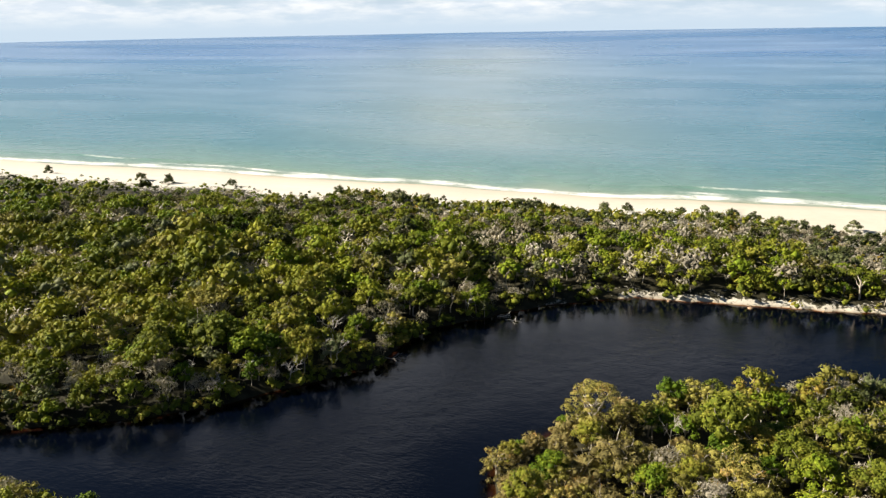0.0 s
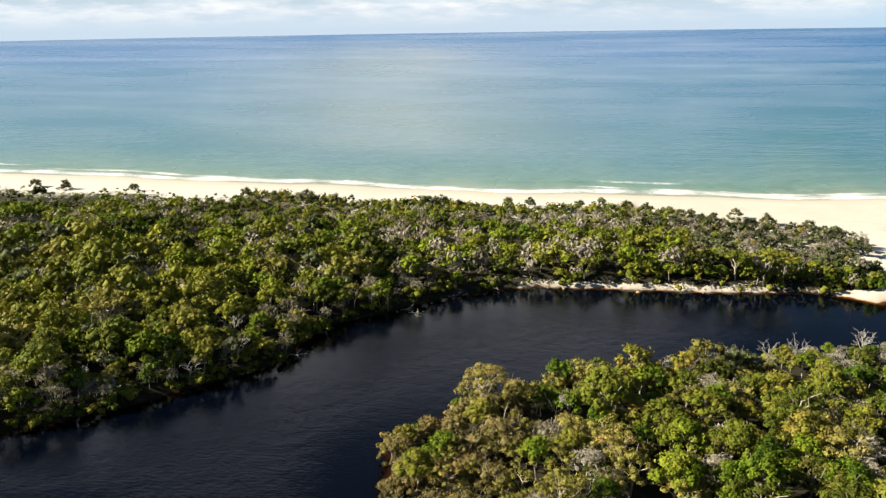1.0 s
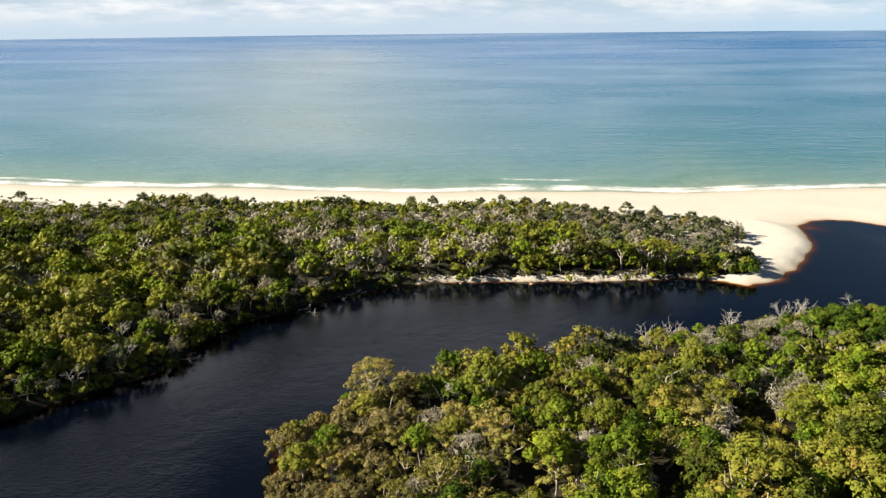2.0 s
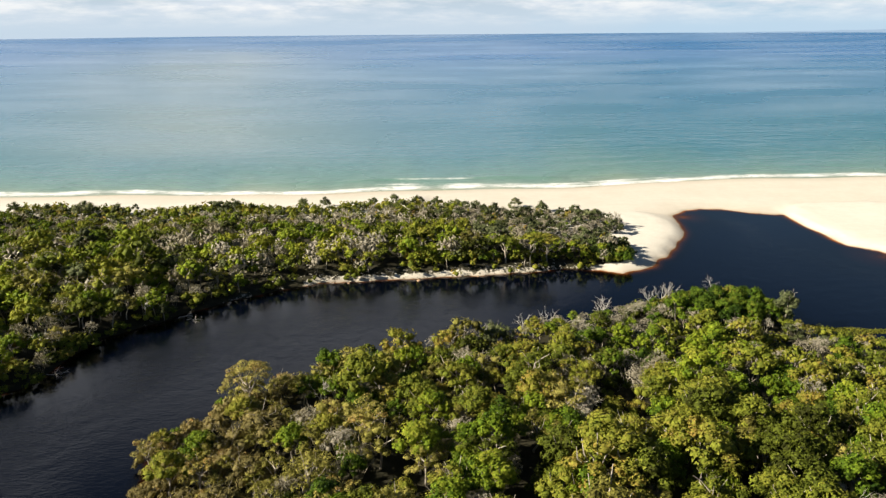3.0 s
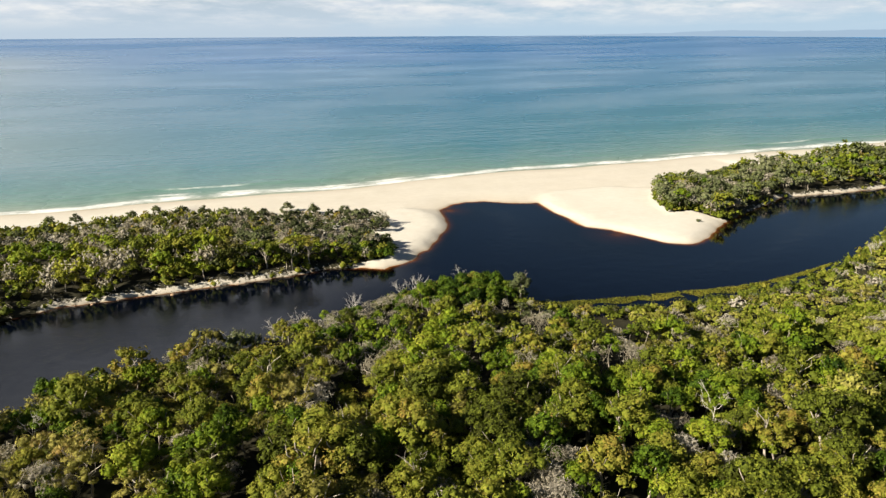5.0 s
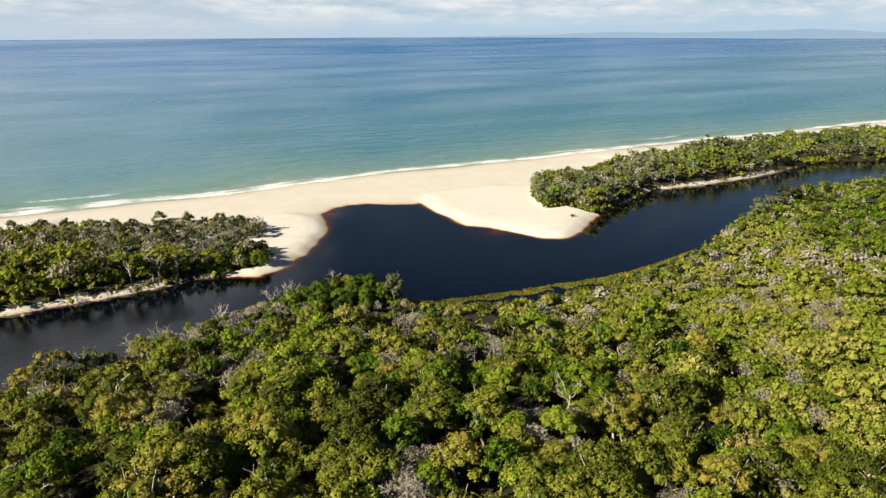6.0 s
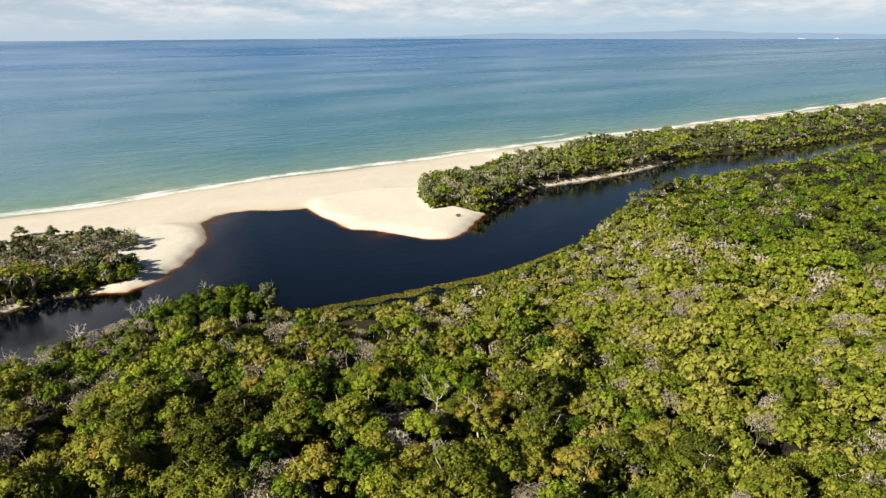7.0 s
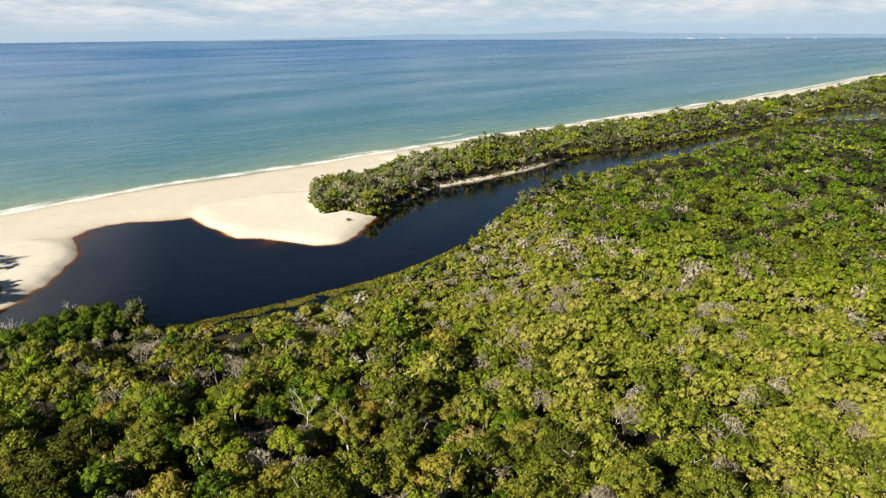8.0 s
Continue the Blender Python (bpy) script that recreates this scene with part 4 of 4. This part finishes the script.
def plant_bank(x0, x1, y0, y1, gap, seed):
    """Low shrubs hanging over the wooded banks and filling the foot of the wood's edge."""
    xs, ys = scatter(x0, x1, y0, y1, gap, seed)
    r = np.random.RandomState(seed)
    d, (z, veg) = lagoon_distance(xs, ys), terrain(xs, ys)
    sandy, front = distance(SAND, xs, ys), beach_front(xs) - ys
    edge = ((d > -0.5) & (d < np.where((xs > 15) & (xs < 75) & (ys > 140), 9.0, 3.6)) & (sandy > 0)) | ((sandy > 0) & (sandy < 4) & (d > 3)) | ((front > -1) & (front < 6) & (d > 4) & (sandy > 0))
    open_bank = ((np.abs(xs - 10) < 50) & (ys > 112) & (d < np.where(xs < -8, 2.6, 4.2))) | ((np.abs(xs - 250) < 66) & (ys > 160) & (d < 3.6))
    for i in np.flatnonzero(edge & in_view(xs, ys) & (front > -1)):
        if (open_bank[i] and r.rand() < (0.93 if xs[i] > 150 else 0.72)) or r.rand() < 0.12:
            continue
        x, y = xs[i], ys[i]
        if x < -5 and y > 68 - 0.5 * (x + 95) and y > 60 and r.rand() < 0.3 and d[i] < 3.6:
            continue
        level = level_at(x, y)
        sc = r.uniform(0.5, 1.25)
        dry = 30 < x < 100 and y > 162
        if dry:
            sc *= 0.5
        TREES.append(("tan_shrub" if -40 < x < -2 and y < 105 else ("leafless_shrub" if r.rand() < 0.5 else "she_oak") if dry else "bank_shrub", x, y, max(z[i], 0.05) - 0.15, sc, r.uniform(0, 6.28), float(r.normal(-0.16 if x < 100 else -0.3, 0.12)), level))


plant_bank(-110, 330, 28, 240, 2.0, 41)
plant_bank(330, 720, 100, 260, 3.2, 42)


# ---- trees that stand as things of their own: those of the nearest stretch ----
def parent_tree(kind, i):
    spec = KINDS[kind]
    root = new(kind)
    root.empty_display_size = 0.5
    if spec[4]:
        part("trunk", CROWN_MESH[kind, "trunk", i[1] % 5], root, "pale peeling trunk and limbs" if kind == "paperbark_tree" else "")
    part("crown", CROWN_MESH[kind, "crown", i], root)
    return tagged(root, spec[6], spec[7], spec[8])


CROWN_MESH = {}
for kind, spec in KINDS.items():
    for level in (0, 1):
        for i, s in enumerate(CROWNS[kind, level]):
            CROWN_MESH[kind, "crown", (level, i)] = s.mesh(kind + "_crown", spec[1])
    for i, s in enumerate(TRUNKS.get(kind, [])):
        CROWN_MESH[kind, "trunk", i] = s.mesh(kind + "_trunk", MAT_BARK, True)

near = sorted((t for t in TREES if t[7] < 2 and (t[7] == 0 or t[0] != "heath_shrub")), key=lambda t: (t[1] - 60) ** 2 + (t[2] - 70) ** 2)
count, first, rest = {}, {}, [t for t in TREES if t not in set(near)]
for n_tree, (kind, x, y, z, sc, turn, tint, level) in enumerate(near):
    count[kind] = count.get(kind, 0) + 1
    if count[kind] > 290:
        rest.append((kind, x, y, z, sc, turn, tint, level))
        continue
    v = (level, count[kind] % VARIANTS[level])
    m = pose(x, y, z, 0, 0, math.degrees(turn))
    if (kind, v) not in first:
        first[kind, v] = parent_tree(kind, v)
        tree = first[kind, v]
        tree.matrix_basis = m
    else:
        tree = copy_thing(first[kind, v], m)
    tree.scale = (sc, sc, sc * (0.92 + 0.16 * ((n_tree * 0.37) % 1)))

# ---- the rest of the woods, joined ----
by_kind = {}
for t in rest:
    by_kind.setdefault(t[0], []).append(t)
for kind, trees in by_kind.items():
    vs, qs, ts, cs, base = [], [], [], [], 0
    tv, tq, tbase = [], [], 0
    cache = {}
    for k, (_, x, y, z, sc, turn, tint, level) in enumerate(trees):
        i = k % VARIANTS[level]
        if (level, i) not in cache:
            cache[level, i] = CROWNS[kind, level][i].arrays()
        v, q, t, c = cache[level, i]
        co, si = math.cos(turn) * sc, math.sin(turn) * sc
        vs.append(np.column_stack([v[:, 0] * co - v[:, 1] * si + x, v[:, 0] * si + v[:, 1] * co + y, v[:, 2] * sc + z]))
        qs.append(q + base)
        ts.append(t + base)
        cs.append(np.clip(c + tint, 0, 1))
        base += len(v)
        if kind in TRUNKS and "shrub" not in kind and level < 3 and (level == 0 or k % 3 == 0):
            key = ("trunk", i % 5)
            if key not in cache:
                cache[key] = TRUNKS[kind][i % 5].arrays()
            v, q = cache[key][:2]
            tv.append(np.column_stack([v[:, 0] * co - v[:, 1] * si + x, v[:, 0] * si + v[:, 1] * co + y, v[:, 2] * sc + z]))
            tq.append(q + tbase)
            tbase += len(v)
    label = {"paperbark_tree": "olive-green crowns of the wider paperbark woodland", "banksia_tree": "bright green crowns of the wider banksia woodland", "heath_shrub": "yellow-green low heath reaching into the distance",
             "she_oak": "grey-green she-oaks along the back of the beach", "khaki_paperbark": "khaki paperbarks of the near point", "bank_shrub": "low olive shrubs along the lagoon banks", "tan_shrub": "tan shrubs at the water's edge", "leafless_shrub": "leafless grey shrubs scattered through the woodland"}[kind]
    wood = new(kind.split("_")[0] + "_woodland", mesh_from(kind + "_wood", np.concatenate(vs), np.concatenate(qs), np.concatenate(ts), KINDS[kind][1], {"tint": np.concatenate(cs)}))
    tagged(wood, label, "woodland", kind="stuff")
    if tv:
        stems = part("trunks", mesh_from(kind + "_stems", np.concatenate(tv), np.concatenate(tq), None, MAT_BARK, None, True), wood, "pale trunks and limbs")
        tagged(stems, kind="stuff")


# ---- dead trees, driftwood and single trees that stand out ----
def bleached_tree(x, y, height, lean=(0.0, 0.0), limbs=4, r0=0.08, z=None):
    """A dead standing tree: a trunk and limbs, each limb with its own broken branches."""
    root = new("dead_tree")
    ground_z = float(terrain(np.array([x]), np.array([y]))[0][0]) if z is None else z
    trunk = Soup()
    top = np.array([lean[0], lean[1], 1.0])
    top = top / np.linalg.norm(top) * height * 0.5
    tube(trunk, limb_path(np.array([0, 0, -0.4]), top, height * 0.03, 5), np.linspace(r0, r0 * 0.65, 5), 6)
    part("trunk", trunk.mesh("dead_trunk", MAT_DEADWOOD, True), root)
    for k in range(limbs):
        s = Soup()
        th = k * 6.28 / limbs + RNG.uniform(-0.6, 0.6)
        d = np.array([math.cos(th) * 0.6 + lean[0] * 0.6, math.sin(th) * 0.6 + lean[1] * 0.6, 0.9])
        base = top * RNG.uniform(0.6, 1.0)
        end = base + d / np.linalg.norm(d) * height * RNG.uniform(0.38, 0.58)
        tube(s, limb_path(base, end, height * 0.04, 5), np.linspace(r0 * 0.6, r0 * 0.28, 5), 5)
        for _ in range(5):
            a = base + (end - base) * RNG.uniform(0.35, 1.0)
            nd = d + RNG.normal(scale=0.7, size=3)
            b = a + nd / np.linalg.norm(nd) * height * RNG.uniform(0.12, 0.28)
            n0, body = s.n, np.concatenate(s.v)
            tube(s, limb_path(a, b, height * 0.02, 4), np.linspace(r0 * 0.32, r0 * 0.14, 4), 4)
            join(s, n0, body, a)
            for _ in range(2):
                c = a + (b - a) * RNG.uniform(0.4, 1.0)
                nd2 = nd + RNG.normal(scale=0.8, size=3)
                e = c + nd2 / np.linalg.norm(nd2) * height * RNG.uniform(0.06, 0.13)
                n0, body = s.n, np.concatenate(s.v)
                tube(s, [c, e], [r0 * 0.17, r0 * 0.08], 3)
                join(s, n0, body, c)
        part("limb", s.mesh("dead_limb", MAT_DEADWOOD, True), root)
    root.matrix_basis = pose(x, y, ground_z, 0, 0, 0)
    return root


NEAR_BANK_DEAD = [(82.5, 132.3, 6.0, (-0.35, 0.1)), (66.4, 126.3, 5.2, (-0.1, 0.1)), (68.6, 127.0, 5.4, (0.2, 0.0)), (70.6, 127.6, 5.8, (0.15, 0.1)), (55.9, 122.0, 5.2, (-0.15, 0.1)), (54.3, 121.0, 4.6, (0.2, 0.0)),
                  (38.9, 116.6, 5.0, (-0.25, 0.0)), (42.9, 118.0, 5.0, (0.2, 0.1)), (30.5, 112.6, 4.6, (0.1, 0.1)), (26.0, 110.0, 4.4, (-0.2, 0.1)), (186.5, 116.2, 5.0, (-0.1, 0.2)), (189.0, 117.6, 4.4, (0.2, 0.2)), (192.5, 119.8, 4.0, (0.0, 0.2))]
for x, y, h, lean in NEAR_BANK_DEAD:
    tagged(bleached_tree(x, y, h, lean), "bleached dead tree with broken limbs on the near bank", "dead tree", "dead trees on the near bank")
for x, y, h, lean in [(64, 54.5, 7.4, (0.1, 0)), (150.5, 34, 6.0, (0.2, 0.1)), (152, 37, 5.6, (-0.3, 0)), (196, 40, 5.8, (0, 0)), (131.4, 57.6, 6.6, (-0.2, 0.1)), (206, 26, 6, (0.1, 0)), (132.4, 31.4, 5.0, (0.1, 0.1)), (45, 70, 8, (0, 0.1)), (24, 94, 6.2, (0.2, 0)), (3, 90, 5.6, (0.1, 0)), (96, 62, 7.2, (0.1, 0.2))]:
    tagged(bleached_tree(x, y, h, lean), "leafless pale dead tree standing among green crowns", "dead tree", "dead trees in the woodland")
for x, y, h, lean in [(-58.8, 92.2, 5.0, (0.45, -0.25)), (-61.5, 91.6, 5.2, (-0.5, -0.1)), (-65.3, 90.4, 4.2, (0.1, -0.2)), (-67.2, 84.6, 3.4, (0.2, -0.4)), (-74, 86.6, 4.4, (-0.2, -0.1)), (-56.4, 100.0, 5.6, (0.1, -0.1)), (-53.8, 99.5, 5.0, (0.35, -0.1)), (-57, 106, 6.4, (-0.1, -0.1)), (-50, 112, 5.0, (0.1, -0.2)), (-38, 129, 4.4, (0.2, -0.2)), (-86, 74, 3.4, (0.3, -0.4))]:
    tagged(bleached_tree(x, y, h, lean, 4, 0.13), "grey-white dead tree leaning over the dark water", "dead tree", "dead trees on the far bank")


def fallen_branch(x, y, length, turn, label):
    root = bleached_tree(x, y, length, (0.1, 0.0), 3, 0.075, 0.0)
    root.name = "fallen_branch"
    root.matrix_basis = pose(x, y, 0.12, 78, 12, turn)
    return tagged(root, label, "driftwood", "fallen wood in the lagoon")


fallen_branch(-46.5, 106.2, 4.2, 70, "bleached fallen branch reaching into the lagoon")
fallen_branch(-29.5, 129.4, 3.4, 60, "bleached sticks lying in the lagoon shallows")
fallen_branch(-31.5, 130.6, 2.6, 100, "bleached sticks lying in the lagoon shallows")
fallen_branch(-94.5, 75.0, 7.5, -70, "pale fallen trunk leaning off the bank")
fallen_branch(-97.0, 72.0, 6.0, -60, "pale fallen trunk leaning off the bank")
fallen_branch(-4.5, 150.6, 4.0, 80, "grey driftwood along the sandy bank")
fallen_branch(10.5, 151.8, 3.2, 120, "grey driftwood along the sandy bank")


def single_tree(name, x, y, crown, mat, trunk, label, category, sc=1.0):
    root = new(name)
    if trunk is not None:
        part("trunk", trunk.mesh(name + "_trunk", MAT_BARK, True), root, "pale straight trunk forking into limbs")
    part("crown", crown.mesh(name + "_crown", mat), root)
    z = float(terrain(np.array([x]), np.array([y]))[0][0])
    root.matrix_basis = pose(x, y, z - 0.1, 0, 0, 37 * (x % 7))
    root.scale = (sc, sc, sc)
    return tagged(root, label, category)


for x, y, h in ((46.3, 156.6, 8.2), (50.6, 157.6, 7.6), (40.2, 157.4, 6.6)):
    stem, _ = trunk_and_limbs(h, 2.8, 6, 0.22, 0.15)
    single_tree("bank_tree", x, y, crown_soup(h, 3.0, 13, 42, 0.18, 0.95, 0.5, 0.9, True, 0.7, 0.3, 0.05), MAT_PAPERBARK, stem, "tall umbrella-crowned tree with a pale bare trunk on the sandy bank", "tree")
single_tree("round_bush", 70.2, 158.0, crown_soup(2.6, 2.0, 12, 50, 0.17, 1.0, 0.95, 1.7, True, 0.8, 0.5), MAT_BANKSIA, None, "rounded bright green bush on the sand spit", "bush", 1.05)
for x, y, sc in ((72.6, 162.5, 0.9), (66.5, 159.5, 0.9), (69.5, 165.5, 1.0), (72.5, 168.0, 0.8), (63.0, 161.0, 1.1), (65.0, 167.0, 1.1)):
    single_tree("spit_bush", x, y, crown_soup(2.6, 1.9, 10, 42, 0.17, 0.95, 0.95, 1.6, True, 0.8, 0.5), MAT_DARK_BUSH, None, "dense dark green bush at the end of the wooded spit", "bush", sc)
single_tree("sand_bush", 169.2, 161.7, crown_soup(0.7, 0.7, 5, 30, 0.12, 0.4, 0.8, 0.4, True, 0.5, 0.1), MAT_SHEOAK, None, "small scrubby bush alone on the bright sand", "bush")
stem, _ = trunk_and_limbs(8.6, 4.0, 11, 0.24, 0.3)
single_tree("point_paperbark", -7.4, 89.6, crown_soup(8.4, 4.1, 60, 70, 0.105, 0.66, 0.6, 2.6, False, 0.45, 1.3, 0.05), MAT_KHAKI, stem, "broad khaki paperbark with white limbs at the wooded point", "tree")
stem, _ = trunk_and_limbs(4.6, 1.2, 4, 0.14, 0.1)
single_tree("shore_banksia", 2.5, 101.4, crown_soup(5.0, 1.5, 14, 70, 0.10, 0.72, 0.9, 1.8, True, 0.8, 0.8), MAT_BANKSIA, stem, "rounded deep green banksia alone at the water's edge", "tree")
stem, _ = trunk_and_limbs(6.2, 1.5, 5, 0.15, 0.2)
single_tree("shore_tree", 90.4, 117.2, crown_soup(5.6, 1.25, 11, 80, 0.14, 0.75, 1.0, 1.8, True, 0.6, 1.6), MAT_SHEOAK, stem, "upright grey-green tree alone at the near shore", "tree", 1.25)
# the dense green thicket on the near headland
thicket = [(banksia_crown(0, i), trunk_and_limbs(5.4, 1.7, 4, 0.14, 0.2)[0]) for i in range(4)]
for k in range(30):
    r, th = math.sqrt((k + 0.5) / 30), k * 2.39996
    x, y = 81 + 11.6 * r * math.cos(th), 122 + 7.2 * r * math.sin(th)
    if float(lagoon_distance(np.array([x]), np.array([y]))[0]) < 1.2:
        continue
    tree = single_tree("thicket_banksia", x, y, thicket[k % 4][0], MAT_THICKET, thicket[k % 4][1], "dense deep green banksia in the thicket on the near headland", "tree", 0.90 - 0.26 * r * r + 0.12 * ((k * 0.618) % 1))
    tagged(tree, group="banksias of the headland thicket")
# she-oaks standing clear along the beach front
BEACH_TREES = [(-253, 224, 0.95), (-199, 218, 0.9), (-184, 216, 1.0), (-157, 218, 0.8), (-110, 214, 0.95), (-99, 213, 0.8), (-86, 208.5, 1.35), (-75, 208.5, 1.0), (-45, 211, 1.1), (-40, 210.5, 1.2),
               (-19, 218, 0.85), (-12, 219, 0.8), (4, 217.5, 0.75), (11, 220, 0.9), (19, 220, 0.8), (25, 221, 1.0), (31, 217, 0.95), (38, 217, 0.8), (44, 216, 0.55), (51, 218, 0.9), (59, 212, 1.0), (67, 200, 1.15), (72, 194, 1.1)]
for k, (x, y, sc) in enumerate(BEACH_TREES):
    stem, _ = trunk_and_limbs(3.7, 1.8, 5, 0.12, 0.35)
    lean = 0.8 + 0.5 * ((k * 0.618) % 1)
    single_tree("beach_she_oak", x, y, crown_soup(3.6, 2.1 * lean, 24, 34, 0.19, 0.74, 0.8, 2.5, True, 0.4, 1.3, 0.06), MAT_SHEOAK, stem, "wind-shaped dark she-oak at the top of the beach", "tree", sc)
stem, _ = trunk_and_limbs(4.2, 1.6, 7, 0.10, 0.2)
single_tree("bare_she_oak", 76.2, 188.8, twig_soup(4.2, 1.8, 12, 16, 0.45), MAT_TWIGS, stem, "half-bare grey-brown tree at the end of the dune", "tree", 1.0)


# ---- reeds in the near shallows ----
def reed_bed():
    path = np.array([(93.5, 121.0), (100, 117.4), (115.5, 115.2), (129, 114.2), (141, 113.2), (151, 113.6), (165, 116.4), (178, 120.0)])
    seg = np.r_[0, np.cumsum(np.linalg.norm(np.diff(path, axis=0), axis=1))]
    n = 14000
    s = RNG.uniform(0, seg[-1], n)
    x, y = np.interp(s, seg, path[:, 0]), np.interp(s, seg, path[:, 1])
    wide = np.interp(s / seg[-1], [0, 0.1, 0.4, 0.7, 1.0], [0.6, 2.4, 3.2, 2.4, 0.5])
    y = y + RNG.uniform(-0.8, 0.3, n) * wide * (1 + 0.3 * np.sin(s * 0.7))
    keep = waves(x, y, 51, 7) > -0.7
    x, y = x[keep], y[keep]
    n = len(x)
    base = np.column_stack([x, y, np.full(n, -0.05)])
    th = RNG.uniform(0, 6.28, n)
    side = np.column_stack([np.cos(th), np.sin(th), np.zeros(n)]) * RNG.uniform(0.06, 0.16, (n, 1))
    tip = base + np.column_stack([RNG.normal(scale=0.18, size=n), RNG.normal(scale=0.18, size=n), RNG.uniform(0.12, 0.34, n)])
    v = np.stack([base - side, base + side, tip], 1).reshape(-1, 3)
    tint = np.repeat(np.clip(0.55 + RNG.normal(scale=0.16, size=n) + 0.2 * waves(x, y, 52, 14), 0, 1), 3)
    ob = new("reeds", mesh_from("reeds", v, None, np.arange(n * 3).reshape(-1, 3), MAT_REED, {"tint": tint}))
    return tagged(ob, "yellow-green reeds standing in the near shallows", "reeds", kind="stuff")


reed_bed()


# ---- roots and sticks along the eroded bank ----
def bank_litter():
    n = 900
    x, y = RNG.uniform(-14, 62, n), RNG.uniform(140, 162, n)
    x, y = np.r_[x, RNG.uniform(190, 300, 700)], np.r_[y, RNG.uniform(165, 196, 700)]
    d = lagoon_distance(x, y)
    keep = (d > -0.2) & (d < 3.4)
    x, y, d = x[keep], y[keep], d[keep]
    z = terrain(x, y)[0]
    s = Soup()
    for px, py, pz in zip(x, y, z):
        th, ln = RNG.uniform(0, 6.28), RNG.uniform(0.4, 1.8)
        a = np.array([px, py, max(pz, 0) + 0.05])
        b = a + np.array([math.cos(th) * ln, math.sin(th) * ln * 0.6, RNG.uniform(-0.1, 0.35)])
        tube(s, limb_path(a, b, 0.12, 3), [0.06, 0.045, 0.02], 3)
    ob = new("driftwood_litter", s.mesh("driftwood_litter", MAT_DEADWOOD))
    return tagged(ob, "exposed roots and grey sticks along the eroded sandy bank", "driftwood", kind="stuff")


bank_litter()


# ---- small things ----
def boulder(x, y, size, label):
    bm = bmesh.new()
    bmesh.ops.create_icosphere(bm, subdivisions=2, radius=size)
    for v in bm.verts:
        v.co *= 1 + 0.28 * noise.noise(v.co * (1.6 / size) + Vector((x, y, 0)))
        v.co.z *= 0.6
    me = bpy.data.meshes.new("rock")
    bm.to_mesh(me)
    bm.free()
    me.materials.append(MAT_ROCK)
    ob = new("rock", me)
    ob.location = (x, y, size * 0.15)
    return tagged(ob, label, "rock", "rocks at the sandy bank")


for x, y, sz in ((18.6, 150.2, 0.55), (2.0, 149.6, 0.4), (33.0, 152.6, 0.35)):
    boulder(x, y, sz, "orange-tan lump of sandrock in the shallows")

MAT_FAR_SAND = plain("far_white_sand", (0.30, 0.31, 0.33), 0.9, 0.05)


def sand_blow(bearing, wide, high):
    """A pale bare dune face, low on the far shore."""
    a = radians(90 - bearing)
    bm = bmesh.new()
    bmesh.ops.create_icosphere(bm, subdivisions=3, radius=1.0)
    for v in bm.verts:
        v.co *= 1 + 0.35 * noise.noise(v.co * 1.7 + Vector((bearing, 0, 0)))
        v.co = Vector((v.co.x * wide / 2, v.co.y * 6, max(v.co.z, -0.2) * high))
    me = bpy.data.meshes.new("sand_blow")
    bm.to_mesh(me)
    bm.free()
    me.materials.append(MAT_FAR_SAND)
    ob = new("sand_blow", me)
    x, y = 40 + 4772 * math.cos(a), -8 + 4772 * math.sin(a)
    ob.matrix_basis = pose(x, y, float(horizon_height(x, y)), 0, 0, -bearing)
    return tagged(ob, "white bare dune face on the far hazy shore", "dune", "bare dunes across the bay")


for bearing, wide, high in ((60.2, 50, 7), (62.4, 34, 6), (66.8, 26, 5), (68.5, 18, 5)):
    sand_blow(bearing, wide, high)
